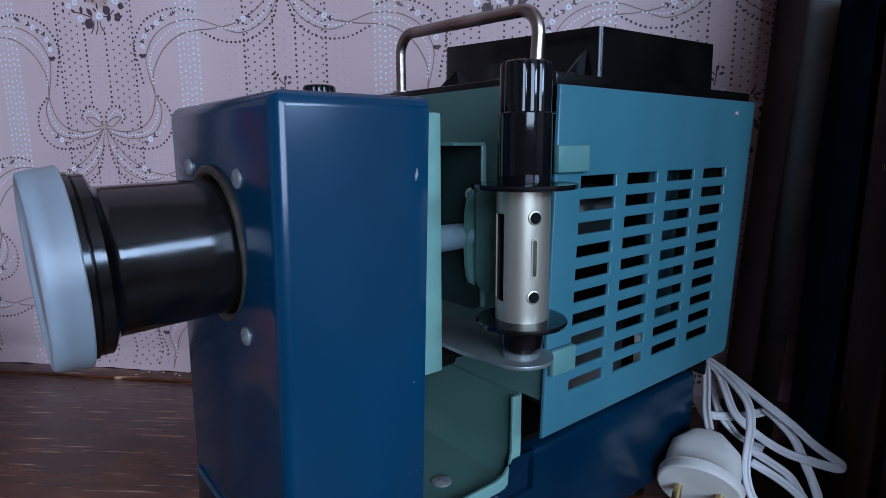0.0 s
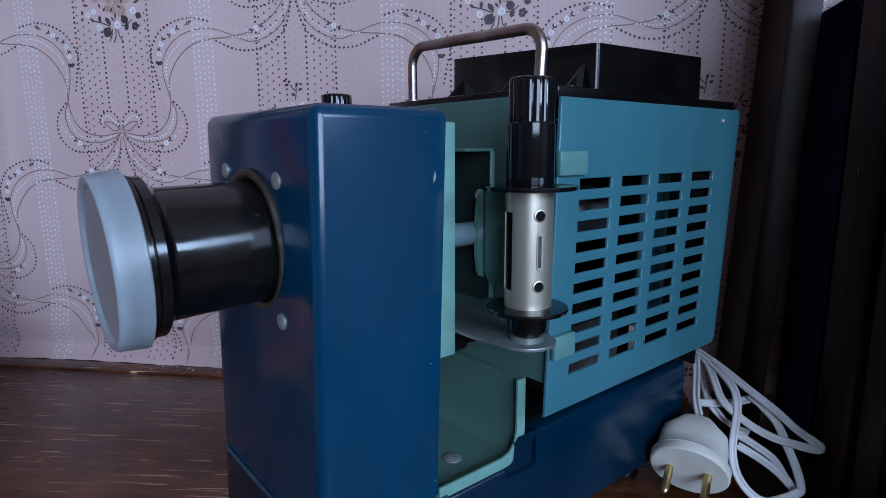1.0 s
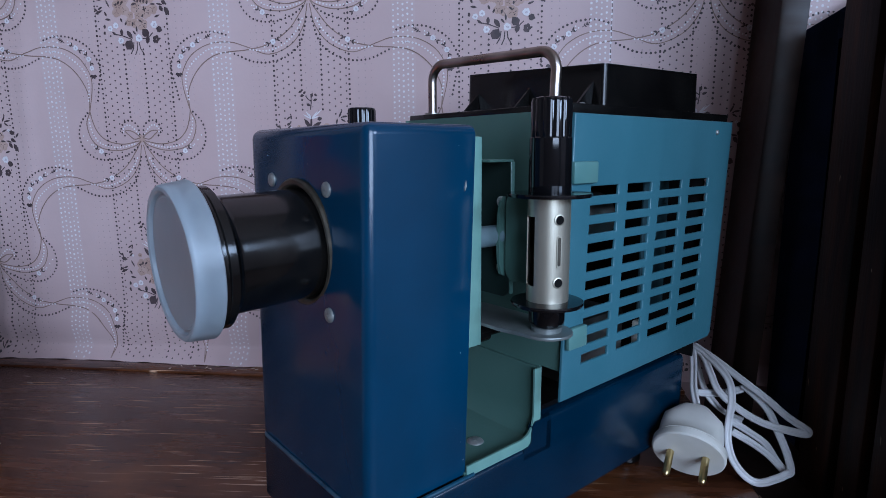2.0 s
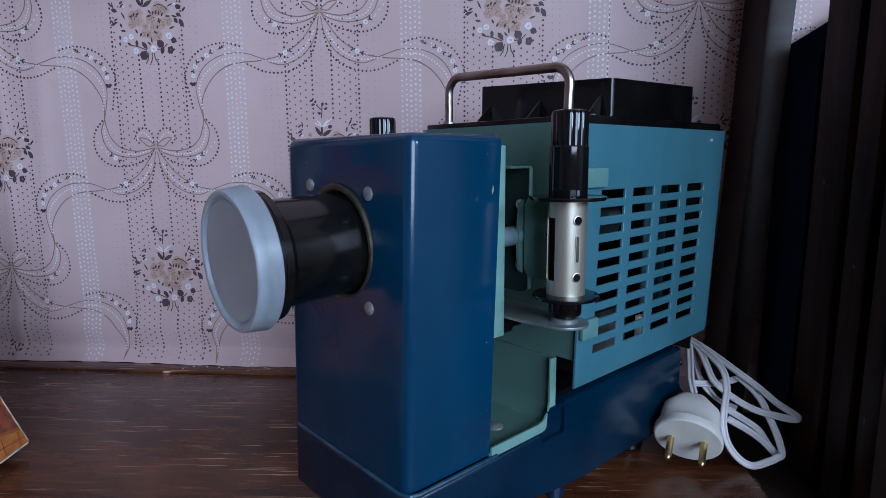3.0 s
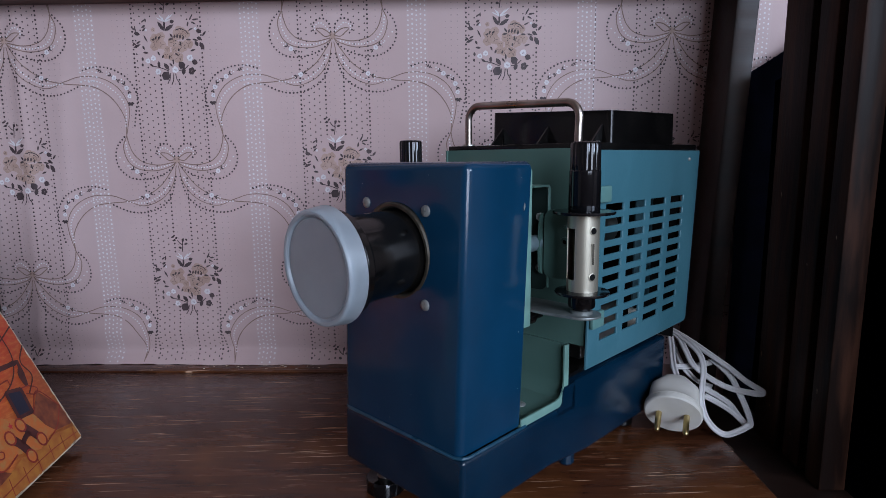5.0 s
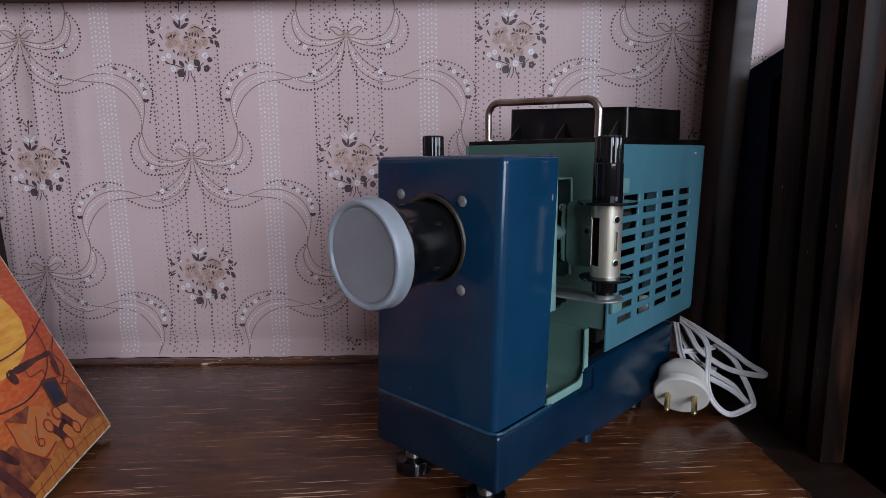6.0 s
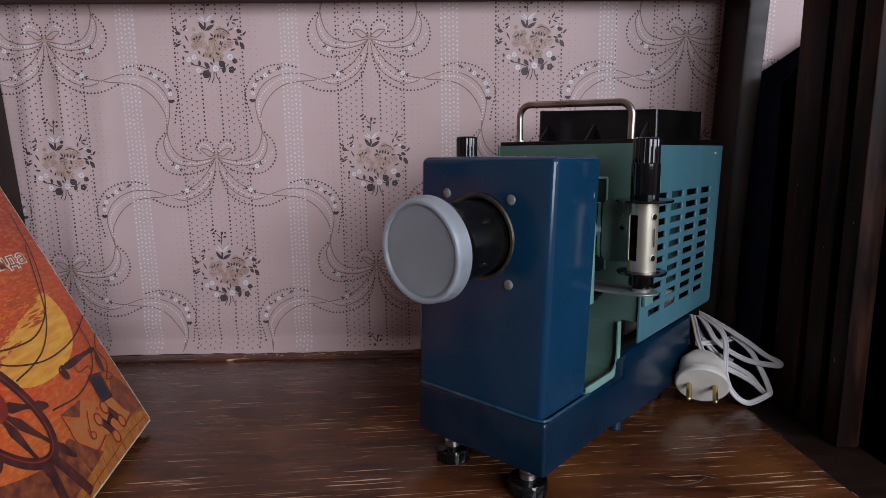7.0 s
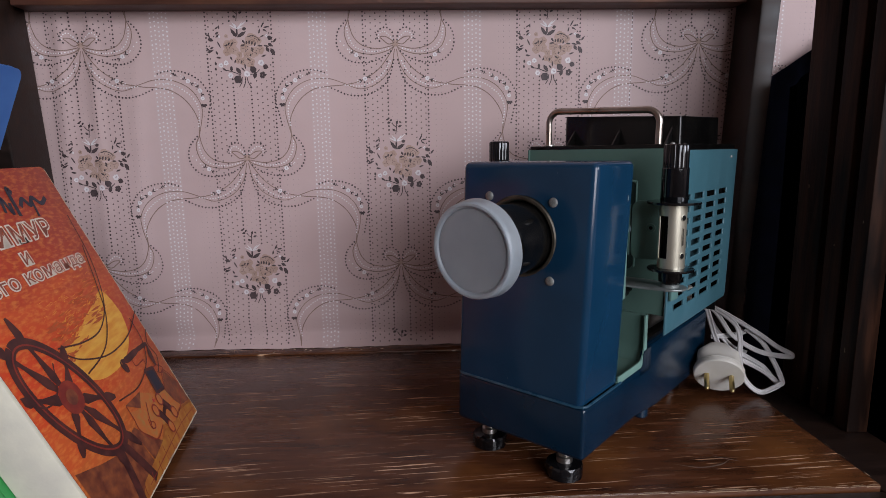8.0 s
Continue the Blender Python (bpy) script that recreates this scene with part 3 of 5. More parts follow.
def worn_edge():
    """Bare pale wood along the front arris and the end of the board, broken and uneven."""
    edge = random.Random(14)
    bm = bmesh.new()
    x = -0.20
    while x < 0.388:
        n = edge.uniform(0.004, 0.022)
        w = edge.uniform(0.0003, 0.0009) if x > 0.12 else edge.uniform(0.0002, 0.0006)
        e = min(0.3915, x + n)
        bm.faces.new([bm.verts.new(p) for p in ((x, -0.2476, 0.00012), (e, -0.2476, 0.00012), (e - 0.2 * n, -0.2476 + w, 0.00014), (x + 0.3 * n, -0.2476 + 0.8 * w, 0.00014))])
        bm.faces.new([bm.verts.new(p) for p in ((x, -0.24775, -0.0002 - w), (e, -0.24775, -0.0002 - 0.6 * w), (e, -0.24775, -0.0004), (x, -0.24775, -0.0004))])
        x = e + edge.uniform(0.0, 0.002 if x > 0.22 else 0.03)
    y = -0.24
    while y < -0.06:
        n, w = edge.uniform(0.003, 0.012), edge.uniform(0.0002, 0.0006)
        bm.faces.new([bm.verts.new(p) for p in ((0.3926, y, 0.00012), (0.3926, y + n, 0.00012), (0.3926 - w, y + 0.7 * n, 0.00014), (0.3926 - w, y + 0.2 * n, 0.00014))])
        y += n + edge.uniform(0.004, 0.03)
    return bm


part("worn_edge", worn_edge(), M_BARE, shelf, "bare pale wood along the worn board edge")
for pts, w in (([(0.292, -0.221), (0.305, -0.2255), (0.318, -0.2235), (0.326, -0.2185)], 0.0011), ([(0.318, -0.214), (0.325, -0.2175), (0.331, -0.2205)], 0.0008), ([(0.342, -0.168), (0.352, -0.174), (0.362, -0.172)], 0.0006)):
    path = spline([(x, y, 0.00016) for x, y in pts], 5)
    bm = bmesh.new()
    rails = []
    for i, q in enumerate(path):
        d = (path[min(i + 1, len(path) - 1)] - path[max(i - 1, 0)]).normalized()
        h = w * 0.5 * math.sin(math.pi * (i + 0.3) / len(path))
        rails.append((bm.verts.new((q.x - d.y * h, q.y + d.x * h, q.z)), bm.verts.new((q.x + d.y * h, q.y - d.x * h, q.z))))
    for (a, b), (c, d) in zip(rails, rails[1:]):
        bm.faces.new((a, b, d, c))
    part("scratch", bm, M_SCUFF, shelf, "dull scuffed mark in the varnish")


def post(name, x0, x1, y0, y1, lean, label):
    """A back post that leans a little: x0 and x1 hold at the cross rail."""
    bm = box(x0, x1, y0, y1, FLOOR_Z, 0.62, 0.002)
    for v in bm.verts:
        v.co.x += lean * (v.co.z - 0.295)
    return structure(name, bm, M_POST, label, "rack post")


post("rack_post_1", 0.4265, 0.4430, -0.0430, -0.003, 0.047, "dark stained square back post of the rack")
post("rack_post_2", -0.215, -0.1735, -0.0485, -0.002, -0.047, "dark stained square back post of the rack")
structure("rack_top_rail", box(-0.1715, 0.4255, -0.0235, -0.001, 0.2955, 0.335, 0.0015), M_RAIL, "reddish brown wooden cross rail between the back posts", "rack rail")
structure("rack_foot_left", box(-0.36, -0.32, -0.262, -0.215, FLOOR_Z, 0.62, 0.002), M_POST, "dark stained square front post of the rack", "rack post")
slats = [(-0.1430, -0.1165), (-0.1632, -0.1470), (-0.1850, -0.1715)]
for k, (a, b) in enumerate(slats):
    ob = finish("side_slat", box(0.4205 + 0.0012 * (k == 1), 0.4345, a, b, -0.0040, 0.62, 0.0012), M_SLAT)
    tagged(ob, "dark brown upright wooden slat of the rack side", "slat", "upright slats of the rack side", "structure")
    for y, z, n in ((-0.1280, 0.148, 0.0030), (-0.1200, 0.047, 0.0042), (-0.1330, 0.020, 0.0016), (-0.1560, 0.112, 0.0016), (-0.1545, 0.012, 0.0022), (-0.1765, 0.046, 0.0040), (-0.1800, 0.130, 0.0020)):
        if a < y < b:
            x = 0.4203 + 0.0012 * (k == 1)
            chip = bmesh.new()
            chip.faces.new([chip.verts.new(p) for p in ((x, y - 0.0003, z), (x, y + 0.0002, z + 0.3 * n), (x, y + 0.0004, z + n), (x, y - 0.0002, z + 0.8 * n))])
            part("chip", chip, M_BARE, ob, "pale chip in the dark stain")


coat = thing("hanging_coat", pose(0.444, -0.016, FLOOR_Z + 0.2), "dark navy cloth coat hanging in folds beside the rack", "coat")


def coat_panel(name, run, nx, label):
    """A hanging panel with soft upright folds; run(s) gives x, y, the height of its top edge and the depth of its folds."""
    bm = bmesh.new()
    nz = 24
    grid = []
    for i in range(nx + 1):
        s = i / nx
        x, y, top, wave = run(s)
        grid.append([bm.verts.new((x + wave * 0.006 * math.sin(9 * k / nz + 6 * s) - 0.444, y + wave * 0.006 * math.sin(s * 43 + 4 * k / nz) + 0.016, (top - FLOOR_Z - 0.2) * k / nz)) for k in range(nz + 1)])
    for i in range(nx):
        for k in range(nz):
            bm.faces.new((grid[i][k], grid[i + 1][k], grid[i + 1][k + 1], grid[i][k + 1]))
    bmesh.ops.solidify(bm, geom=bm.faces[:], thickness=0.003)
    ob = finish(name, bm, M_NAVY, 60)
    ob.parent = coat
    return tagged(ob, label)


def back_run(s):
    wave = min(1.0, 4 * s)
    x = 0.4480 + 0.10 * min(1, 4 * s) + 0.34 * max(0, s - 0.2) + wave * (0.010 * math.sin(s * 31) + 0.006 * math.sin(s * 57 + 1))
    return x, -0.016 - 0.11 * max(0, s - 0.12), 0.2300 + 0.62 * (x - 0.444) + 0.35 * max(0, s - 0.25), wave


def side_run(s):
    x = 0.4600 + 0.004 * math.sin(s * 23) + 0.002 * math.sin(s * 51 + 1) + 0.9 * max(0, s - 0.9)
    return x, -0.030 - 0.235 * s, 0.2260 + 0.085 * s, 0.35


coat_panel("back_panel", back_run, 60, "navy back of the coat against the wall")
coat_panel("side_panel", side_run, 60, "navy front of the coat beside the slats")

# ---- filmstrip projector; its own x runs back from the front, y to its left ----
projector = thing("filmstrip_projector", pose(0.2310, -0.2500, 0.0, 0, 0, 47), "navy blue and sage green metal filmstrip projector with capped lens", "projector")
ALONG = pose(0, 0, 0, 0, 90, 0)      # turns z to +x


def at(x, y, z):
    return Matrix.Translation((x, y, z))


def leaning(z):
    """Sideways lean of the front hood on its base, in metres at height z."""
    return -0.042 * (z - 0.078)


def front_case():
    """Hollow enamelled hood with rounded edges, open at the back, and a round hole for the lens."""
    x1, y0, y1, z0, z1, r = 0.0407, 0.0, 0.080, 0.0492, 0.1708, 0.0036
    bm = box(0.0, x1 + 0.006, y0, y1, z0 - 0.006, z1, r, 4)
    for co, no in (((x1, 0, 0), (1, 0, 0)), ((0, 0, z0), (0, 0, -1))):
        bmesh.ops.bisect_plane(bm, geom=bm.verts[:] + bm.edges[:] + bm.faces[:], plane_co=co, plane_no=no, clear_outer=True)
    flat = [f for f in bm.faces if abs(f.normal.x) > 0.99]
    bmesh.ops.delete(bm, geom=flat, context="FACES_ONLY")
    edge = [e for e in bm.edges if (e.is_boundary or e.is_wire) and all(v.co.x < 0.0005 for v in e.verts)]
    loop = list({v for e in edge for v in e.verts})
    cy, cz, rad = 0.0388 - leaning(0.1327), 0.1327, 0.0214
    n = 48
    ring = [bm.verts.new((0.0, cy + rad * math.cos(2 * math.pi * k / n), cz + rad * math.sin(2 * math.pi * k / n))) for k in range(n)]
    inner = [bm.edges.new((ring[k], ring[(k + 1) % n])) for k in range(n)]
    bmesh.ops.triangle_fill(bm, edges=edge + inner, use_beauty=True)
    lip = bmesh.ops.extrude_edge_only(bm, edges=inner)["geom"]
    for v in lip:
        if isinstance(v, bmesh.types.BMVert):
            v.co.x += 0.004
    for v in bm.verts:
        v.co.y += leaning(v.co.z)
    return bm


case = part("front_case", front_case(), M_BLUE, projector, "glossy navy blue enamelled front hood with worn edges")
# worn pale chips along the case edges
rng = random.Random(5)
for k in range(6):
    x, z = rng.uniform(0.032, 0.0398), rng.choice((rng.uniform(0.055, 0.11), rng.uniform(0.155, 0.165)))
    part("chip", lathe([(0.0, 0.0), (rng.uniform(0.00010, 0.00026), 0.0)], at(x, -0.00012 + leaning(z), z) @ pose(0, 0, 0, 90 + math.degrees(0.042), 0, 0), 6), M_SCREW, case)
for k in range(16):
    y, z = rng.uniform(0.006, 0.074), rng.choice((rng.uniform(0.053, 0.105), rng.uniform(0.150, 0.166)))
    part("speck", lathe([(0.0, 0.0), (rng.uniform(0.00008, 0.00020), 0.0)], at(-0.00012, y, z) @ pose(0, 0, 0, 0, -90, 0), 6), M_SCREW, case)
part("chip", prism([(0.0, 0.0), (0.0008, 0.0016), (0.0005, 0.0034), (-0.0002, 0.0014)], at(0.0366, -0.00030 + leaning(0.1516), 0.1500) @ Matrix(((1, 0, 0, 0), (0, 0, -1, 0), (0, 1, 0, 0), (0, 0, 0, 1))), 0.0002), M_SCREW, case, "pale chipped spot in the enamel")


BASE_XZ = Matrix(((1, 0, 0, 0), (0, 0, -1, 0), (0, 1, 0, 0), (0, 0, 0, 1)))


def base():
    """Cast base: low under the front hood, higher under the lamp housing, with a stepped lip along both sides."""
    low = [(-0.0008, 0.0202), (0.0, 0.0482), (0.0810, 0.0482), (0.0815, 0.0582), (0.193, 0.0582), (0.1955, 0.0560), (0.1940, 0.0135), (0.100, 0.0150), (0.066, 0.0195)]
    bm = prism(low, Matrix.Translation((0, -0.0008, 0)) @ BASE_XZ, 0.0816)
    bmesh.ops.recalc_face_normals(bm, faces=bm.faces)
    bmesh.ops.bevel(bm, geom=[e for e in bm.edges if e.calc_face_angle(0) > radians(40)], offset=0.0022, segments=3, profile=0.5, affect="EDGES")
    lip = [(0.0700, 0.0440), (0.0700, 0.0484), (0.0725, 0.0486), (0.0742, 0.0500), (0.0748, 0.0560), (0.0762, 0.0580), (0.0860, 0.0582), (0.0860, 0.0440)]
    for y in (-0.0008, 0.0786):
        prism(lip, Matrix.Translation((0, y, 0)) @ BASE_XZ, 0.0022, bm)
    return bm


bm = base()
base_ob = part("base", bm, M_BLUE_BASE, projector, "navy cast base with a stepped upper edge, darkened for shade")
part("seam_bead", sweep([Vector(p) for p in ((0.0435, -0.0004, 0.0487), (0.004, -0.0004, 0.0487), (0.0012, 0.0008, 0.0487), (-0.0004, 0.004, 0.0487), (-0.0004, 0.076, 0.0487), (0.0010, 0.0795, 0.0487), (0.004, 0.0805, 0.0487), (0.04, 0.0805, 0.0487))], circle(0.00075, 8)), M_SEAM, base_ob, "thin worn seam line around the base")
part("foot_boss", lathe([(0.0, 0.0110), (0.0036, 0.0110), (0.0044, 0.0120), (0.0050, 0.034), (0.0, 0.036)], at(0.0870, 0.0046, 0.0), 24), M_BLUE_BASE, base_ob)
for y in (0.016, 0.064):
    part("rear_foot", lathe([(0.0, 0.0), (0.0062, 0.0), (0.007, 0.001), (0.006, 0.0165), (0.0, 0.0165)], at(0.172, y, 0.0), 24), M_BLACK_DULL, projector)


def thumb_foot(x, y):
    bm = bmesh.new()
    n = 24
    prof = [(0.0, 0.0), (0.0088, 0.0), (0.0102, 0.0008), (0.0104, 0.0066), (0.0096, 0.0078), (0.0050, 0.0084), (0.0, 0.0086)]
    lathe(prof, at(x, y, 0), 40, bm)
    for v in bm.verts:
        d = Vector((v.co.x - x, v.co.y - y))
        if d.length > 0.0099:
            a = math.atan2(d.y, d.x)
            k = 1 - 0.035 * (0.5 + 0.5 * math.cos(a * 10))
            v.co.x, v.co.y = x + d.x * k, y + d.y * k
    foot = part("levelling_foot", bm, M_BAKELITE, projector, "black fluted levelling foot")
    part("stud", lathe([(0.0, 0.0082), (0.0044, 0.0082), (0.0044, 0.0112), (0.0034, 0.0118), (0.0036, 0.0130), (0.0030, 0.0138), (0.0032, 0.0150), (0.0030, 0.0225), (0.0, 0.0225)], at(x, y, 0), 20), M_STEEL, foot, "threaded steel stud")


thumb_foot(0.0155, 0.0690)
thumb_foot(0.0145, 0.0175)


# lens
LENS = at(0.0, 0.0388, 0.1324) @ pose(0, 0, 0, 0, -92.6, 0)   # z points forward out of the hood
part("lens_ring", lathe([(0.0192, -0.006), (0.0192, 0.0000), (0.0200, 0.0007), (0.0212, 0.0007), (0.0218, 0.0), (0.0210, -0.004)], LENS, 64), M_RING, case, "worn dull metal ring round the lens")
lens = part("lens_barrel", lathe([(0.0, -0.03), (0.0183, -0.03), (0.0183, -0.001), (0.0184, 0.012), (0.0185, 0.0258), (0.0185, 0.0266), (0.0188, 0.0272), (0.0192, 0.0276), (0.0212, 0.0284), (0.0219, 0.0290), (0.0219, 0.0312), (0.0216, 0.0316), (0.0224, 0.0320), (0.0224, 0.0340), (0.0, 0.0345)], LENS, 72), M_LENS, projector, "glossy black lens barrel with a stepped collar")
part("lens_cap", lathe([(0.0, 0.0402), (0.0120, 0.0401), (0.0194, 0.0402), (0.0198, 0.0399), (0.0204, 0.0400), (0.0209, 0.0410), (0.0216, 0.0414), (0.0226, 0.0413), (0.0231, 0.0408), (0.0233, 0.0400), (0.0235, 0.0385), (0.0237, 0.0368), (0.0239, 0.0350),
                        (0.0241, 0.0338), (0.0238, 0.0334), (0.0230, 0.0335), (0.0229, 0.0382), (0.0, 0.0386)], LENS, 72), M_CAP, lens, "frosted white polythene push-on lens cap")


def screw(parent, m, r=0.0026, name="screw"):
    """Cross-recessed, slightly domed screw, head along +z."""
    bm = lathe([(0.0, 0.0009), (0.55 * r, 0.00085), (0.85 * r, 0.0006), (0.97 * r, 0.0003), (r, -0.0006)], m, 24)
    head = part(name, bm, M_SCREW, parent, "dull zinc cross-head screw")
    if r > 0.0016:
        bm = box(-r * 0.55, r * 0.55, -0.10 * r, 0.10 * r, 0.0006, 0.00098)
        box(-0.10 * r, 0.10 * r, -r * 0.55, r * 0.55, 0.0006, 0.00100, bm=bm)
        bm.transform(m)
        part("cross_recess", bm, M_ARM, head)
    return head


FRONT = pose(0, 0, 0, 0, -90, 0)
for y, z in ((0.0190, 0.1512), (0.0577, 0.1530), (0.0202, 0.1114), (0.0575, 0.1120)):
    screw(case, at(-0.0002, y, z) @ FRONT @ pose(0, 0, 0, 0, 0, rng.uniform(0, 180)), 0.0025)

# chassis: sage flange behind the hood, tray, and the lamp housing's front plate
YZ = Matrix(((0, 0, 1, 0), (1, 0, 0, 0), (0, 1, 0, 0), (0, 0, 0, 1)))     # outline (y, z), thickness along -x
XZ = Matrix(((1, 0, 0, 0), (0, 0, -1, 0), (0, 1, 0, 0), (0, 0, 0, 1)))    # outline (x, z), thickness along +y
chassis = part("chassis_flange", prism(rounded(0.0018, 0.080, 0.0955, 0.1675, 0.001), at(0.0482, 0, 0) @ YZ, 0.0066, bevel=0.0004), M_GREEN, projector, "sage green folded chassis flange")
# strip brightened by colour where the flange edge faces the light
part("flange_edge", box(0.0414, 0.0481, 0.0008, 0.0018, 0.0957, 0.1672, 0.0003), M_EDGE_LIT, chassis, "sage flange edge, paler in colour for the light it catches")
tray = [(0.040, 0.0500), (0.070, 0.0500), (0.0745, 0.0512), (0.0775, 0.0545), (0.0785, 0.0600), (0.0785, 0.0795), (0.0800, 0.0795), (0.0800, 0.0535), (0.0770, 0.0490), (0.0700, 0.0484), (0.040, 0.0484)]
tray_ob = part("chassis_tray", prism(tray, at(0, 0.0006, 0) @ XZ, 0.0790), M_GREEN, projector, "sage green curved sheet-metal tray")
edge_band = [(0.0405, 0.0526), (0.0690, 0.0526), (0.0725, 0.0535), (0.0750, 0.0562), (0.0760, 0.0610), (0.0760, 0.0795), (0.0799, 0.0795), (0.0799, 0.0535), (0.0765, 0.0492), (0.0700, 0.0485), (0.0405, 0.0485)]
# the tray's edge band gets the same lightened sage
part("tray_edge", prism(edge_band, at(0, -0.0003, 0) @ XZ, 0.0008), M_EDGE_LIT, tray_ob, "sage tray edge, paler in colour for the light it catches")
screw(tray_ob, at(0.0585, 0.0145, 0.0500), 0.0034, "tray_screw")

front_outline = [(0.0838, 0.1768), (-0.0085, 0.1768), (-0.0085, 0.0800), (0.0010, 0.0800), (0.0010, 0.0560), (0.0838, 0.0560)]
housing = part("housing_front", prism(front_outline, at(0.0815, 0, 0) @ YZ, 0.0014), M_GREEN, projector, "sage green lamp housing front plate")
part("plate_seam", box(0.0792, 0.0801, 0.0835, 0.0845, 0.056, 0.1768), M_GREEN, housing)


def side_plate():
    """Vented side plate: four columns of ten slots cut through."""
    cols, w = (0.0940, 0.1186, 0.1433, 0.1686), 0.0181
    z_top, pitch, h = 0.1494, 0.00718, 0.0036
    xs = [0.0818] + [v for c in cols for v in (c, c + w)] + [0.2040, 0.2062]
    zs = sorted([0.0690, 0.0712, 0.1757] + [v for k in range(10) for v in (z_top - k * pitch - h, z_top - k * pitch)])
    bm = bmesh.new()

    def place(x, z):
        lean = 0.035 + 0.04 * (x - 0.08) / 0.125
        return Vector((x + lean * (z - 0.1757) + (0.0008 if x > 0.15 else 0), -0.0100, z))
    grid = [[bm.verts.new(place(x, z)) for z in zs] for x in xs]
    slots_x, slots_z = {xs.index(c) for c in cols}, {zs.index(z_top - k * pitch - h) for k in range(10)}
    for i in range(len(xs) - 1):
        for k in range(len(zs) - 1):
            if i in slots_x and k in slots_z:
                continue
            q = [grid[i][k], grid[i + 1][k], grid[i + 1][k + 1], grid[i][k + 1]]
            if i == len(xs) - 2 and k == 0:
                q = [grid[i][k], grid[i + 1][k + 1], grid[i][k + 1]]
            bm.faces.new(q)
    bmesh.ops.delete(bm, geom=[v for v in bm.verts if not v.link_faces], context="VERTS")
    rim = bmesh.ops.extrude_face_region(bm, geom=bm.faces[:])["geom"]
    for v in rim:
        if isinstance(v, bmesh.types.BMVert):
            v.co.y -= 0.0012
    bmesh.ops.recalc_face_normals(bm, faces=bm.faces)
    sharp = [e for e in bm.edges if len(e.link_faces) == 2 and e.calc_face_angle(0) > 1.2 and all(v.co.y < -0.0105 for v in e.verts)]
    bmesh.ops.bevel(bm, geom=sharp, offset=0.0006, segments=3, profile=0.5, affect="EDGES")
    return bm


plate = part("vented_side_plate", side_plate(), M_TEAL, projector, "teal enamelled side plate with rows of vent slots")
screw(plate, at(0.1905, -0.0112, 0.1706) @ pose(0, 0, 0, 90, 0, 0), 0.0012, "rivet")
for z0, z1, x1 in ((0.1508, 0.1587, 0.0948), (0.0895, 0.0978, 0.0915)):
    part("hook_tab", box(0.0792, x1 - 0.0012, -0.0136, -0.0114, z0, z1, 0.0007), M_TAB, housing, "sage green folded tab")

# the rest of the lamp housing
# left and back plates are black so the shade behind the slots is painted in
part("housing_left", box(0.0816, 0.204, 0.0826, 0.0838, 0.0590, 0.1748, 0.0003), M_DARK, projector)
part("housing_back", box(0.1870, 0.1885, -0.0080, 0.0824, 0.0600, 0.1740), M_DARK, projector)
part("housing_floor", box(0.0830, 0.1940, 0.0040, 0.0780, 0.0584, 0.0605), M_BLACK_DULL, projector, "black housing floor plate")
cover = part("top_cover", box(0.0816, 0.2040, -0.0098, 0.0845, 0.1750, 0.1792, 0.0006), M_BLACK_DULL, projector, "black plastic top cover")


def chimney():
    """Open-topped black hood with leaning sides."""
    a = [(0.1095, -0.0036), (0.1852, -0.0036), (0.1852, 0.0746), (0.1095, 0.0746)]
    b = [(0.1098, -0.0033), (0.1850, -0.0033), (0.1850, 0.0744), (0.1098, 0.0744)]
    bm = bmesh.new()
    w = 0.0022
    rings = []
    rim = (0.1957, 0.1974, 0.1985, 0.1990)
    for pts, z, s in ((a, 0.1790, 0), (b, 0, 0), (b, 0, w), (a, 0.1795, w)):
        rings.append([bm.verts.new((x + (s if i in (0, 3) else -s), y + (s if i in (0, 1) else -s), z or rim[i])) for i, (x, y) in enumerate(pts)])
    for p, q in zip(rings, rings[1:]):
        for k in range(4):
            bm.faces.new((p[k], p[(k + 1) % 4], q[(k + 1) % 4], q[k]))
    bmesh.ops.recalc_face_normals(bm, faces=bm.faces)
    bmesh.ops.bevel(bm, geom=[e for e in bm.edges if abs(e.verts[0].co.z - e.verts[1].co.z) > 0.01], offset=0.0022, segments=3, profile=0.5, affect="EDGES")
    return bm


hood = part("vent_hood", chimney(), M_BLACK_DULL, cover, "open black plastic vent hood")
for y in (0.0665, 0.0345, 0.0015):
    bm = prism([(0.1085, 0.1792), (0.1098, 0.1895), (0.0985, 0.1792)], at(0, y, 0) @ XZ, 0.0010)
    part("gusset", bm, M_BLACK_DULL, cover)
screw(cover, at(0.0950, -0.0040, 0.1793), 0.0014, "cover_rivet")
part("handle_socket", lathe([(0.0, 0.1792), (0.0036, 0.1792), (0.0034, 0.1800), (0.0, 0.1801)], at(0.0865, 0.0732, 0), 20), M_STEEL, cover)


def carry_handle():
    pts = [Vector((0.0865, 0.0732, 0.174)), Vector((0.0865, 0.0732, 0.188))]
    r, top = 0.0075, 0.2010
    for k in range(0, 9):
        a = radians(90 * k / 8)
        pts.append(Vector((0.0865, 0.0732 - r + r * math.cos(a), top - r + r * math.sin(a))))
    for k in range(0, 9):
        a = radians(90 + 90 * k / 8)
        pts.append(Vector((0.0852, 0.0005 + r + r * math.cos(a), top - 0.0022 - r + r * math.sin(a))))
    pts += [Vector((0.0848, 0.0005, 0.186)), Vector((0.0845, 0.0005, 0.172))]
    return sweep(pts, circle(0.0020, 16), up=(1, 0, 0))


part("carry_handle", carry_handle(), M_HANDLE, projector, "bent tarnished steel rod carrying handle")

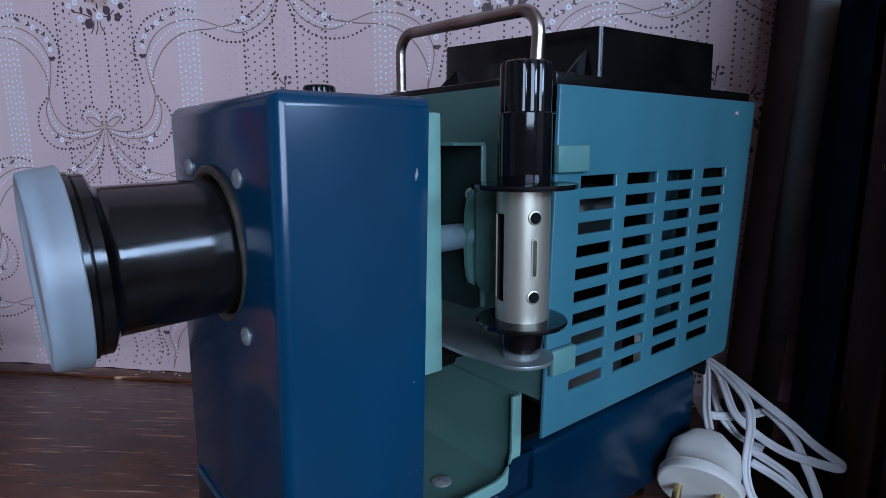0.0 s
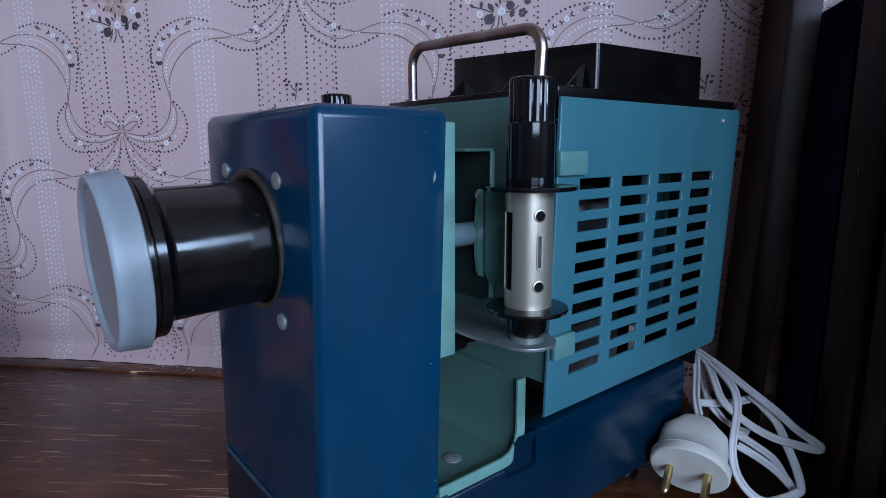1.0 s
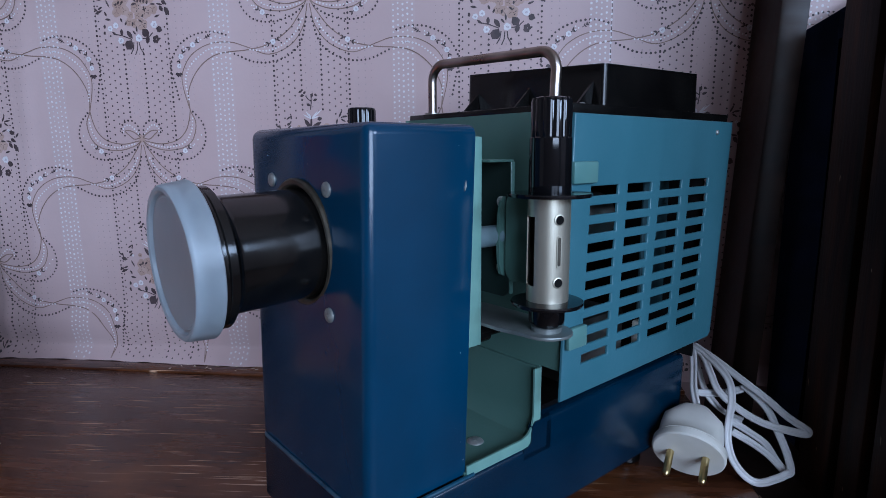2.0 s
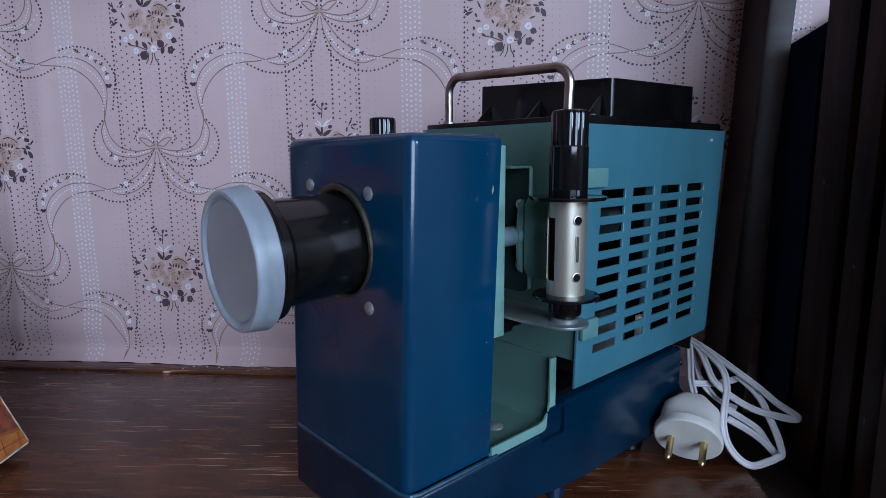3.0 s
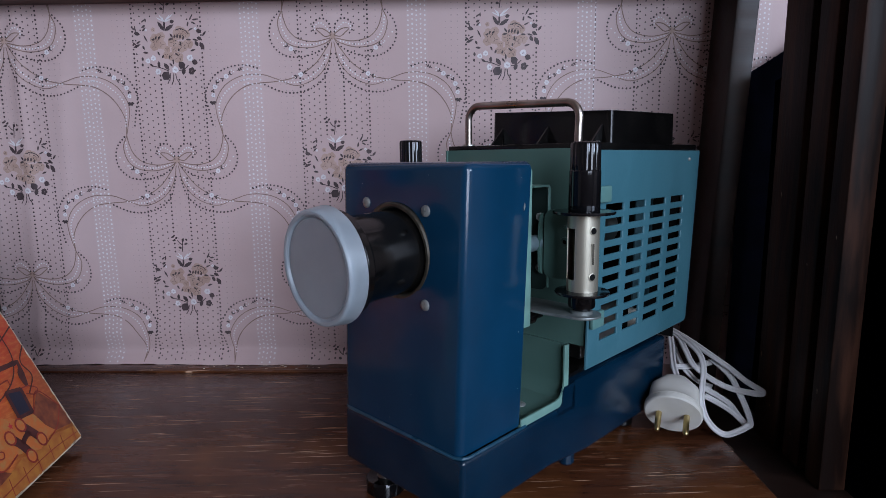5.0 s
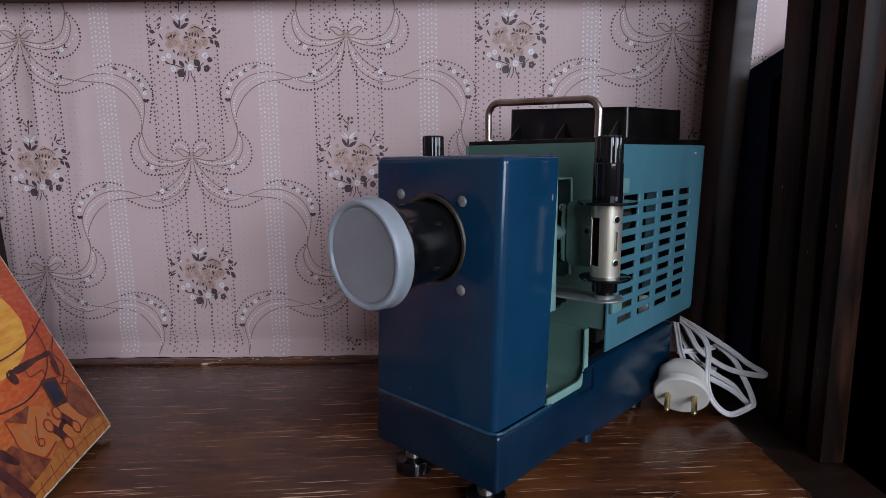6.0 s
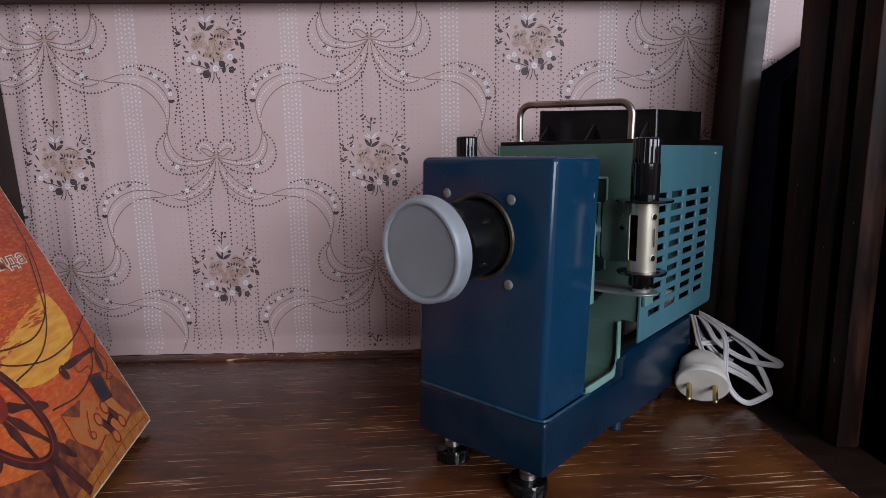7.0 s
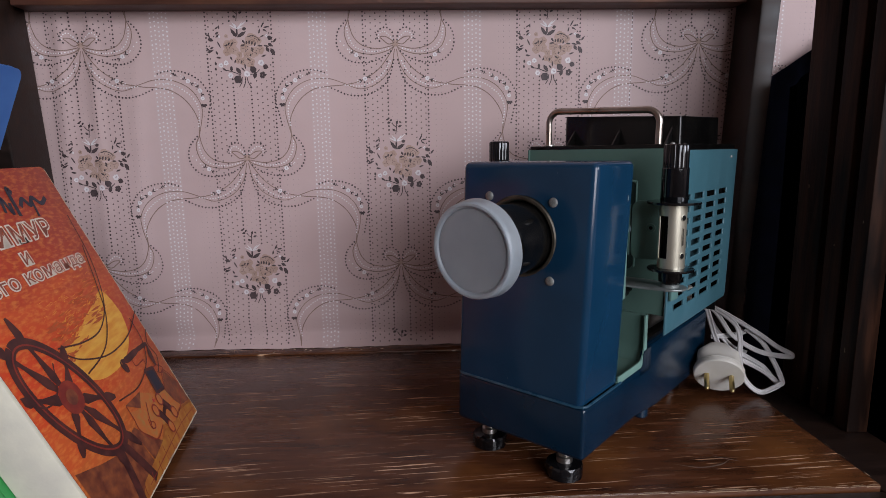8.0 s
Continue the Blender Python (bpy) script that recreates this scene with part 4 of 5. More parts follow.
# inside the lamp housing, seen through the slots
part("lamp_tube", lathe([(0.0, 0.0), (0.010, 0.0), (0.0105, 0.001), (0.0105, 0.036), (0.006, 0.040), (0.0, 0.040)], at(0.090, 0.0100, 0.1345) @ ALONG, 28), M_STEEL, projector, "dull metal lamp tube inside the housing")
part("heat_shield", box(0.1520, 0.1740, 0.0020, 0.0032, 0.085, 0.150, 0.0004), M_SHIELD, projector, "grey-blue inner heat shield")
part("transformer", box(0.105, 0.150, 0.008, 0.060, 0.0622, 0.0890, 0.002), M_STEEL, projector, "grey transformer block inside the housing")
part("terminal", box(0.1500, 0.1545, -0.0020, 0.0040, 0.0700, 0.0835, 0.0008), M_PLUG, projector, "small white terminal block")
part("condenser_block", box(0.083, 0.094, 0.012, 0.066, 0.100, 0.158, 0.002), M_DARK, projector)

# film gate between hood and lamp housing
# bracket face uses the darkened sage, its rim and top the plain one
gate = part("gate_bracket", prism(rounded(0.0052, 0.036, 0.1085, 0.1594, (0.001, 0.004, 0.004, 0.001)), at(0.0680, 0, 0) @ YZ, 0.0012), M_GATE, projector, "sage green film gate bracket, darkened for the shade inside it")
part("bracket_rim", box(0.0664, 0.0684, 0.0046, 0.0053, 0.1100, 0.1588, 0.0003), M_GREEN, gate)
part("bracket_top", box(0.0560, 0.0682, 0.0050, 0.036, 0.1586, 0.1596, 0.0003), M_GREEN, gate)
part("bracket_flange", box(0.0540, 0.0680, 0.0360, 0.0372, 0.1085, 0.1596, 0.0003), M_DARK, gate)
for z in (0.1442, 0.1195):
    part("gate_stud", lathe([(0.0, 0.0003), (0.0007, 0.0003), (0.0008, 0.0010), (0.0016, 0.0011), (0.0020, 0.0006), (0.0020, -0.0006)], at(0.0667, 0.0094, z) @ FRONT, 20), M_STUD, gate, "pale hollow rivet")
GP = at(0.0668, 0.0066, 0) @ pose(0, 0, 0, 0, 0, 16)
gp = part("gate_plate", prism(rounded(-0.0207, 0.0, 0.1150, 0.1480, (0.004, 0.003, 0.003, 0.004)), GP @ YZ, 0.0012, bevel=0.0003), M_GREEN, projector, "sage green film gate plate with rounded corners")
part("plate_edge", prism([(0.0, 0.1165), (-0.0030, 0.1178), (-0.0046, 0.1230), (-0.0052, 0.1310), (-0.0046, 0.1400), (-0.0030, 0.1448), (0.0, 0.1462)], GP @ at(0, 0.0008, 0) @ XZ, 0.0010), M_GREEN, gp, "worn bare metal edge")
part("boss", lathe([(0.0011, -0.001), (0.0011, 0.0014), (0.0023, 0.0014), (0.0025, 0.0004), (0.0025, -0.001)], GP @ at(-0.0012, -0.0103, 0.1330) @ FRONT, 24), M_GREEN, gp, "round raised boss with a hole")
# black disc closes the boss and stands for the dark of its hole
part("boss_hole_disc", lathe([(0.0, 0.0002), (0.0011, 0.0002)], GP @ at(-0.0012, -0.0103, 0.1330) @ FRONT, 20), M_DARK, gp)
bm = box(-0.0018, -0.0012, -0.0109, -0.0093, 0.1390, 0.1408, 0.0002)
bm.transform(GP)
part("embossed_mark", bm, M_GREEN, gp)
part("spindle", lathe([(0.0, 0.0), (0.0038, 0.0), (0.0040, 0.001), (0.0039, 0.0160), (0.0034, 0.0172), (0.0, 0.0172)], at(0.0484, 0.0100, 0.1318) @ ALONG, 24), M_SPINDLE, projector, "pale grey nylon roller spindle")
part("roller_stud", lathe([(0.0, 0.0), (0.0032, 0.0), (0.0032, 0.005), (0.0018, 0.0055), (0.0018, 0.012), (0.0, 0.012)], at(0.0482, 0.004, 0.0985) @ ALONG, 20), M_BLACK_DULL, projector)


def film_spool(x, y, lift=0.0, mirrored=False):
    """Film take-up holder on an upright axis: fluted knob, flanges, slotted sleeve, hub and bracket arm."""
    axis = at(x, y, lift)
    sign = -1 if not mirrored else 1
    bm = bmesh.new()
    r, cols, rows = 0.00695, 60, []
    zs = [0.1138, 0.1146, 0.1180, 0.1192, 0.1215, 0.1222, 0.1245, 0.1262, 0.1345, 0.1362, 0.1385, 0.1392, 0.1418, 0.1428, 0.1462, 0.1476]
    # angles of the cut-outs, about the axis
    hole_a, slot_a = -112, -112
    grid = [[bm.verts.new(axis @ Vector((r * math.cos(radians(6 * k)), r * math.sin(radians(6 * k)), z))) for k in range(cols)] for z in zs]
    cut = set()
    for i, (za, zb) in enumerate(zip(zs, zs[1:])):
        for k in range(cols):
            a = (6 * k + 3 + 180) % 360 - 180
            zc = (za + zb) / 2
            win = 0.1190 < zc < 0.1420 and 132 < a < 178
            if win:
                cut.add((i, k))
    for i in range(len(zs) - 1):
        for k in range(cols):
            if (i, k) not in cut:
                j = (k + 1) % cols
                bm.faces.new((grid[i][k], grid[i][j], grid[i + 1][j], grid[i + 1][k]))
    bmesh.ops.delete(bm, geom=[v for v in bm.verts if not v.link_faces], context="VERTS")
    bmesh.ops.solidify(bm, geom=bm.faces[:], thickness=0.0004)
    sleeve = part("film_sleeve", bm, M_BRASSY, projector, "pale brass film sleeve with holes and a slot")
    for z in (0.1410, 0.1208):
        m = axis @ pose(0, 0, z, 0, 0, hole_a) @ at(r, 0, 0) @ ALONG
        # no hole is cut: a black disc on the sleeve gives its darkness
        part("sleeve_hole_disc", lathe([(0.0, 0.00010), (0.0014, 0.00010)], m @ at(0, 0, 0.00005), 20), M_DARK, sleeve, "flat black disc for the darkness of a round hole")
        part("hole_rim", lathe([(0.0014, 0.00005), (0.0015, 0.0002), (0.0018, 0.0001), (0.0019, -0.0001)], m, 20), M_BRASSY, sleeve)
    m = axis @ pose(0, 0, 0.1309, 0, 0, slot_a) @ at(r + 0.00008, 0, 0) @ Matrix(((0, 0, 1, 0), (1, 0, 0, 0), (0, 1, 0, 0), (0, 0, 0, 1)))
    part("sleeve_slot", prism(rounded(-0.0009, 0.0009, -0.0052, 0.0052, 0.0009), m @ at(0, 0, 0.0001), 0.0004), M_BRASSY, sleeve, "raised bright slot edge")
    # dark inlay laid on the slot in place of an open gap
    part("slot_gap_inlay", prism(rounded(-0.0005, 0.0005, -0.0046, 0.0046, 0.0005), m @ at(0, 0, 0.0002), 0.0003), M_RING, sleeve)
    part("sleeve_core", lathe([(0.0, 0.1138), (0.0040, 0.1138), (0.0040, 0.1476), (0.0, 0.1476)], axis, 20), M_DARK, sleeve)
    part("upper_flange", lathe([(0.0, 0.1476), (0.0110, 0.1476), (0.0134, 0.1480), (0.0137, 0.1487), (0.0134, 0.1492), (0.0080, 0.1494), (0.0, 0.1494)], axis, 48), M_BAKELITE, projector, "black bakelite spool flange")
    part("lower_flange", lathe([(0.0, 0.1122), (0.0085, 0.1120), (0.0118, 0.1124), (0.0121, 0.1131), (0.0118, 0.1136), (0.0080, 0.1139), (0.0, 0.1139)], axis, 48), M_BAKELITE, projector, "black bakelite spool flange")
    bm = lathe([(0.0, 0.1490), (0.0066, 0.1490), (0.0069, 0.1498), (0.0068, 0.1664), (0.0065, 0.1668), (0.0065, 0.1776), (0.0061, 0.1786), (0.0050, 0.1790), (0.0, 0.1790)], axis, 96)
    for v in bm.verts:
        d = Vector((v.co.x - x, v.co.y - y))
        if v.co.z > 0.1666 + lift and d.length > 0.0055:
            a = math.atan2(d.y, d.x)
            f = 1 - 0.055 * (1 - abs(math.cos(a * 6))) ** 1.5
            v.co.x, v.co.y = x + d.x * f, y + d.y * f
    part("knob", bm, M_BAKELITE, projector, "glossy black bakelite knob with fluted top")
    part("hub", lathe([(0.0, 0.1046), (0.0040, 0.1046), (0.0042, 0.1060), (0.0058, 0.1062), (0.0060, 0.1070), (0.0060, 0.1120), (0.0, 0.1120)], axis, 36), M_BAKELITE, projector)
    part("hub_washer", lathe([(0.0, 0.1030), (0.0050, 0.1030), (0.0050, 0.1048), (0.0, 0.1050)], axis, 28), M_ARM, projector)
    inner = 0.022 if sign < 0 else 0.058
    arm = [(x + 0.010, inner), (x + 0.0105, y - sign * 0.012)] + [(x + 0.0088 * math.sin(radians(110 - 220 * k / 14)), y + sign * 0.0088 * math.cos(radians(110 - 220 * k / 14))) for k in range(15)] + [(x - 0.0105, y - sign * 0.012), (x - 0.010, inner)]
    part("spool_arm", prism(arm, at(0, 0, 0.1032 + lift), 0.0012, bevel=0.0003), M_ARM, projector, "pale grey bracket arm under the spool")


film_spool(0.0596, -0.0186)
film_spool(0.0623, 0.0958, 0.0038, True)

# ---- mains plug and flat twin cord ----
DIP = radians(29)
PZ_AX = Vector((-0.40 * math.cos(DIP), -0.917 * math.cos(DIP), -math.sin(DIP))).normalized()
PX_AX = Vector((0.917, -0.40, 0.03))
PY_AX = PZ_AX.cross(PX_AX).normalized()
PX_AX = PY_AX.cross(PZ_AX)
m = Matrix.Identity(4)
for k, axis in enumerate((PX_AX, PY_AX, PZ_AX)):
    for q in range(3):
        m[q][k] = axis[q]
m = m @ Matrix.Diagonal((0.87, 0.87, 0.87, 1))
m.translation = (0.3588, -0.1415, 0.0186)
plug = thing("power_lead", m, "white two-pin plug on a loosely bundled twin cord", "power lead")


def plug_body():
    """Round face that runs back into a tapered, flat-sided grip."""
    bm = bmesh.new()
    n = 48
    rings = []
    for z, rx, ry, square in ((0.0002, 0.0182, 0.0180, 0), (-0.0005, 0.0190, 0.0188, 0), (-0.0012, 0.0192, 0.0190, 0), (-0.0044, 0.0192, 0.0190, 0), (-0.0050, 0.0187, 0.0183, 0.05), (-0.0056, 0.0172, 0.0140, 0.25), (-0.0080, 0.0168, 0.0124, 0.35),
                              (-0.0150, 0.0166, 0.0116, 0.38), (-0.0205, 0.0158, 0.0112, 0.4), (-0.0280, 0.0088, 0.0090, 0.4), (-0.0296, 0.0076, 0.0078, 0.4), (-0.0302, 0.0060, 0.0062, 0.4)):
        ring = []
        for k in range(n):
            a = 2 * math.pi * k / n
            c, s = math.cos(a), math.sin(a)
            p = 1 - 1.15 * square
            ring.append(bm.verts.new((rx * math.copysign(abs(c) ** p, c), ry * math.copysign(abs(s) ** p, s), z)))
        rings.append(ring)
    for a, b in zip(rings, rings[1:]):
        for k in range(n):
            bm.faces.new((a[k], a[(k + 1) % n], b[(k + 1) % n], b[k]))
    bm.faces.new(rings[0])
    bm.faces.new(rings[-1][::-1])
    return bm


body_ob = part("plug", plug_body(), M_PLUG, plug, "ivory white plug body with a tapered grip")
part("joint_line", lathe([(0.0189, -0.0044), (0.01925, -0.0046), (0.0188, -0.0049)], None, 48), M_PLUG, body_ob)
for s in (-1, 1):
    part("pin", lathe([(0.0, 0.0158), (0.0010, 0.0156), (0.0018, 0.0146), (0.0020, 0.0134), (0.0020, -0.002), (0.0, -0.002)], at(s * 0.0090, 0.0005, 0), 20), M_PIN, body_ob, "tarnished brass contact pin")

W, R = 0.00104, 0.00086
TWIN = [(-W + R * math.cos(radians(a)), R * math.sin(radians(a))) for a in range(35, 326, 29)] + [(W + R * math.cos(radians(a)), R * math.sin(radians(a))) for a in range(215, 506, 29)]


def flat_cord(points, twist=0.0):
    """Flat twin cord that keeps its broad side towards the open room, with a slow twist in degrees."""
    bm = bmesh.new()
    path = spline(points, 9)
    rings = []
    for i, q in enumerate(path):
        way = (path[min(i + 1, len(path) - 1)] - path[max(i - 1, 0)]).normalized()
        out = Vector((-0.45, -0.80, 0.40))
        out = (out - way * out.dot(way)).normalized()
        turn = radians(twist) * math.sin(6.28 * i / len(path))
        side = way.cross(out)
        side, out = side * math.cos(turn) + out * math.sin(turn), out * math.cos(turn) - side * math.sin(turn)
        rings.append([bm.verts.new(q + side * x + out * y) for x, y in TWIN])
    n = len(TWIN)
    for a, b in zip(rings, rings[1:]):
        for k in range(n):
            bm.faces.new((a[k], a[(k + 1) % n], b[(k + 1) % n], b[k]))
    bm.faces.new(rings[0])
    bm.faces.new(rings[-1][::-1])
    bm.transform(plug.matrix_world.inverted())
    return bm


LEAD = [(0.3686, -0.1190, 0.0345), (0.3693, -0.1106, 0.0404), (0.3732, -0.0962, 0.0470), (0.3755, -0.0852, 0.0531), (0.3742, -0.0827, 0.0561)]
OUTER = [(0.3765, -0.0856, 0.0545), (0.3839, -0.0977, 0.0511), (0.3926, -0.1111, 0.0456), (0.4019, -0.1187, 0.0392), (0.4089, -0.1254, 0.0334), (0.4146, -0.1317, 0.0304), (0.4158, -0.1332, 0.0292), (0.4137, -0.1336, 0.0283),
         (0.4067, -0.1286, 0.0278), (0.3979, -0.1245, 0.0291), (0.3887, -0.1200, 0.0335), (0.3809, -0.1136, 0.0399), (0.3795, -0.1043, 0.0460), (0.3796, -0.0929, 0.0506), (0.3776, -0.0871, 0.0534)]
LOWER = [(0.3801, -0.0921, 0.0523), (0.3837, -0.1031, 0.0493), (0.3865, -0.1114, 0.0444), (0.3861, -0.1176, 0.0374), (0.3833, -0.1233, 0.0291), (0.3818, -0.1274, 0.0205), (0.3836, -0.1308, 0.0117), (0.3886, -0.1339, 0.0052),
         (0.3946, -0.1359, 0.0030), (0.4018, -0.1379, 0.0070), (0.4048, -0.1383, 0.0092), (0.4082, -0.1362, 0.0104), (0.4080, -0.1312, 0.0170), (0.4053, -0.1256, 0.0259), (0.4030, -0.1196, 0.0332), (0.3982, -0.1147, 0.0388), (0.3936, -0.1106, 0.0425)]
INNER = [(0.3855, -0.1225, 0.0225), (0.3940, -0.1253, 0.0183), (0.4012, -0.1291, 0.0138), (0.4066, -0.1340, 0.0085), (0.4040, -0.1300, 0.0120), (0.4010, -0.1239, 0.0175), (0.3936, -0.1205, 0.0222), (0.3868, -0.1179, 0.0257)]
TAIL = [(0.3685, -0.1085, 0.0365), (0.3792, -0.1097, 0.0370), (0.3873, -0.1090, 0.0376), (0.3943, -0.1092, 0.0399)]
THIN = [(0.3760, -0.0860, 0.0510), (0.3769, -0.0933, 0.0433), (0.3763, -0.1066, 0.0377), (0.3804, -0.1119, 0.0320), (0.3853, -0.1140, 0.0282), (0.3930, -0.1150, 0.0250)]
for pts, twist, label in ((LEAD, 0, "white flat twin cord leaving the plug"), (OUTER, 28, "white flat twin cord in a long loop"), (LOWER, 22, "white flat twin cord hanging to the shelf"), (INNER, 35, "white flat twin cord, inner loop of the bundle"),
                          (TAIL, 0, "short cut end of the cord"), (THIN, 60, "white flat twin cord seen on edge")):
    part("cord", flat_cord(pts, twist), M_CORD, plug, label)

# ---- red picture-cover book leaning on its neighbours ----
HEAD = radians(8.5)
BD = Vector((-math.sin(HEAD), math.cos(HEAD), 0))
BF = Vector((-0.40882, -0.06110, 0.91057)).normalized()
BN = BD.cross(BF).normalized()


def book_pose(x, y, z):
    m = Matrix.Identity(4)
    for k, axis in enumerate((BD, BF, BN)):
        for q in range(3):
            m[q][k] = axis[q]
    m.translation = (x, y, z)
    return m


def cover_material():
    mat = material("cover_print", (0.5, 0.1, 0.02), 0.5, scale=60, bump=0.1, bump_scale=300)
    nt = mat.node_tree
    bsdf = nt.nodes["Principled BSDF"]
    co = nt.nodes.new("ShaderNodeTexCoord")
    sp = nt.nodes.new("ShaderNodeSeparateXYZ")
    nt.links.new(co.outputs["Object"], sp.inputs[0])
    nz = nt.nodes.new("ShaderNodeTexNoise")
    mp = nt.nodes.new("ShaderNodeMapping")
    mp.inputs["Scale"].default_value = (30, 160, 30)
    mp.inputs["Rotation"].default_value = (0, 0, radians(12))
    nt.links.new(co.outputs["Object"], mp.inputs["Vector"])
    nt.links.new(mp.outputs["Vector"], nz.inputs["Vector"])
    nz.inputs["Scale"].default_value, nz.inputs["Detail"].default_value = 1.0, 6
    a = nt.nodes.new("ShaderNodeMath")
    a.operation = "MULTIPLY_ADD"
    a.inputs[1].default_value, a.inputs[2].default_value = 0.34, -0.17
    nt.links.new(nz.outputs["Fac"], a.inputs[0])
    b = nt.nodes.new("ShaderNodeMath")
    b.operation = "MULTIPLY_ADD"
    b.inputs[1].default_value = 1 / 0.182
    nt.links.new(sp.outputs["Y"], b.inputs[0])
    nt.links.new(a.outputs[0], b.inputs[2])
    rp = nt.nodes.new("ShaderNodeValToRGB")
    els = rp.color_ramp.elements
    els[0].position, els[0].color = 0.0, (0.34, 0.10, 0.02, 1)
    els[1].position, els[1].color = 1.0, (0.31, 0.028, 0.014, 1)
    for p, c in ((0.1, (0.38, 0.11, 0.022, 1)), (0.28, (0.54, 0.085, 0.018, 1)), (0.45, (0.56, 0.050, 0.012, 1)), (0.6, (0.54, 0.075, 0.018, 1)), (0.72, (0.40, 0.040, 0.014, 1))):
        els.new(p).color = c
    nt.links.new(b.outputs[0], rp.inputs["Fac"])
    fine = nt.nodes.new("ShaderNodeTexNoise")
    fm = nt.nodes.new("ShaderNodeMapping")
    fm.inputs["Scale"].default_value = (190, 520, 190)
    fm.inputs["Rotation"].default_value = (0, 0, radians(16))
    nt.links.new(co.outputs["Object"], fm.inputs["Vector"])
    nt.links.new(fm.outputs["Vector"], fine.inputs["Vector"])
    fine.inputs["Scale"].default_value, fine.inputs["Detail"].default_value = 1.0, 4
    fr = nt.nodes.new("ShaderNodeMapRange")
    fr.inputs["From Min"].default_value, fr.inputs["From Max"].default_value, fr.inputs["To Max"].default_value = 0.46, 0.68, 0.62
    nt.links.new(fine.outputs["Fac"], fr.inputs["Value"])
    mix = nt.nodes.new("ShaderNodeMix")
    mix.data_type = "RGBA"
    mix.inputs["B"].default_value = (0.68, 0.21, 0.045, 1)
    nt.links.new(fr.outputs["Result"], mix.inputs["Factor"])
    nt.links.new(rp.outputs["Color"], mix.inputs["A"])
    nt.links.new(mix.outputs["Result"], bsdf.inputs["Base Color"])
    return mat


M_COVER = cover_material()
M_SUN = material("yellow_print", (0.80, 0.42, 0.06), 0.5, second=(0.70, 0.26, 0.03), scale=60, stretch=(1, 5, 1), lo=0.35, hi=0.7)
M_GLOW = material("amber_print", (0.68, 0.22, 0.028), 0.5, second=(0.74, 0.30, 0.04), scale=120)
M_STREAK = material("orange_print", (0.50, 0.10, 0.020), 0.5, second=(0.44, 0.065, 0.016), scale=120)
M_MAP = material("map_print", (0.50, 0.135, 0.030), 0.5, second=(0.40, 0.20, 0.06), scale=260, lo=0.45, hi=0.7)
M_MAROON = material("maroon_print", (0.045, 0.012, 0.012), 0.5, second=(0.10, 0.025, 0.02), scale=140)
M_HUB = material("dark_red_print", (0.20, 0.02, 0.015), 0.5, second=(0.30, 0.04, 0.02), scale=140)
M_GOLD = material("ochre_print", (0.42, 0.165, 0.028), 0.5, second=(0.34, 0.10, 0.022), scale=150)
M_RUST = material("rust_print", (0.13, 0.030, 0.018), 0.5, second=(0.30, 0.085, 0.03), scale=170, lo=0.38, hi=0.68)
M_CREAM = material("cream_cloth", (0.62, 0.60, 0.48), 0.6, second=(0.52, 0.50, 0.42), scale=40, bump=0.2, bump_scale=500)
M_PAGES = material("paper_pages", (0.66, 0.58, 0.44), 0.7, second=(0.58, 0.50, 0.37), scale=300, stretch=(1, 1, 12), bump=0.3, bump_scale=300)
M_LETTER = material("white_lettering", (0.74, 0.68, 0.58), 0.5, second=(0.68, 0.62, 0.52), scale=150)
M_LETTER_IN = material("brown_lettering", (0.24, 0.06, 0.03), 0.5, second=(0.3, 0.09, 0.05), scale=150)
M_GREENBOOK = material("green_cover", (0.03, 0.26, 0.06), 0.5, second=(0.04, 0.32, 0.09), scale=60)
M_NAVYBOOK = material("dark_cover", (0.012, 0.014, 0.03), 0.5, second=(0.02, 0.022, 0.04), scale=60)
M_BLUEBOOK = material("bright_blue_cover", (0.02, 0.13, 0.42), 0.4, second=(0.04, 0.18, 0.5), scale=30)
M_RED = material("red_print", (0.4, 0.03, 0.03), 0.5, scale=50)

BW, BL = 0.1395, 0.1822
book = thing("book", book_pose(-0.0029, -0.1449, 0.0050), "worn red hardback with a ship's wheel and sunset on the cover", "book")
cover_ob = part("front_cover", prism(rounded(-BW, 0.0, 0.0, BL, (0.003, 0.0, 0.0, 0.002)), at(0, 0, 0), 0.0020, bevel=0.0004), M_COVER, book, "orange-red printed front cover with scuffed edges")
part("page_block", box(-BW + 0.002, -0.003, 0.003, BL - 0.003, -0.0202, -0.0020), M_PAGES, book)
part("back_cover", prism(rounded(-BW, 0.0, 0.0, BL, 0.002), at(0, 0, -0.0202), 0.0020), M_COVER, book)
part("spine", box(-BW - 0.0026, -BW + 0.0004, 0.0, BL, -0.0222, 0.0003, 0.0018), M_CREAM, book, "cream cloth spine")

# scuffed pale rim of the boards
def ribbon(bm, pts, w, h):
    """Flat stroke at height h on the cover; w is one width or one for each point."""
    ws = w if isinstance(w, (list, tuple)) else [w] * len(pts)
    left, right = [], []
    for i, p in enumerate(pts):
        a, b = pts[max(i - 1, 0)], pts[min(i + 1, len(pts) - 1)]
        d = Vector((b[0] - a[0], b[1] - a[1])).normalized()
        left.append(bm.verts.new((p[0] - d.y * ws[i] / 2, p[1] + d.x * ws[i] / 2, h)))
        right.append(bm.verts.new((p[0] + d.y * ws[i] / 2, p[1] - d.x * ws[i] / 2, h)))
    for i in range(len(pts) - 1):
        bm.faces.new((left[i], right[i], right[i + 1], left[i + 1]))
    return bm


def flat(pts, h):
    bm = bmesh.new()
    bm.faces.new([bm.verts.new((x / 1000, y / 1000, h)) for x, y in pts])
    return bm


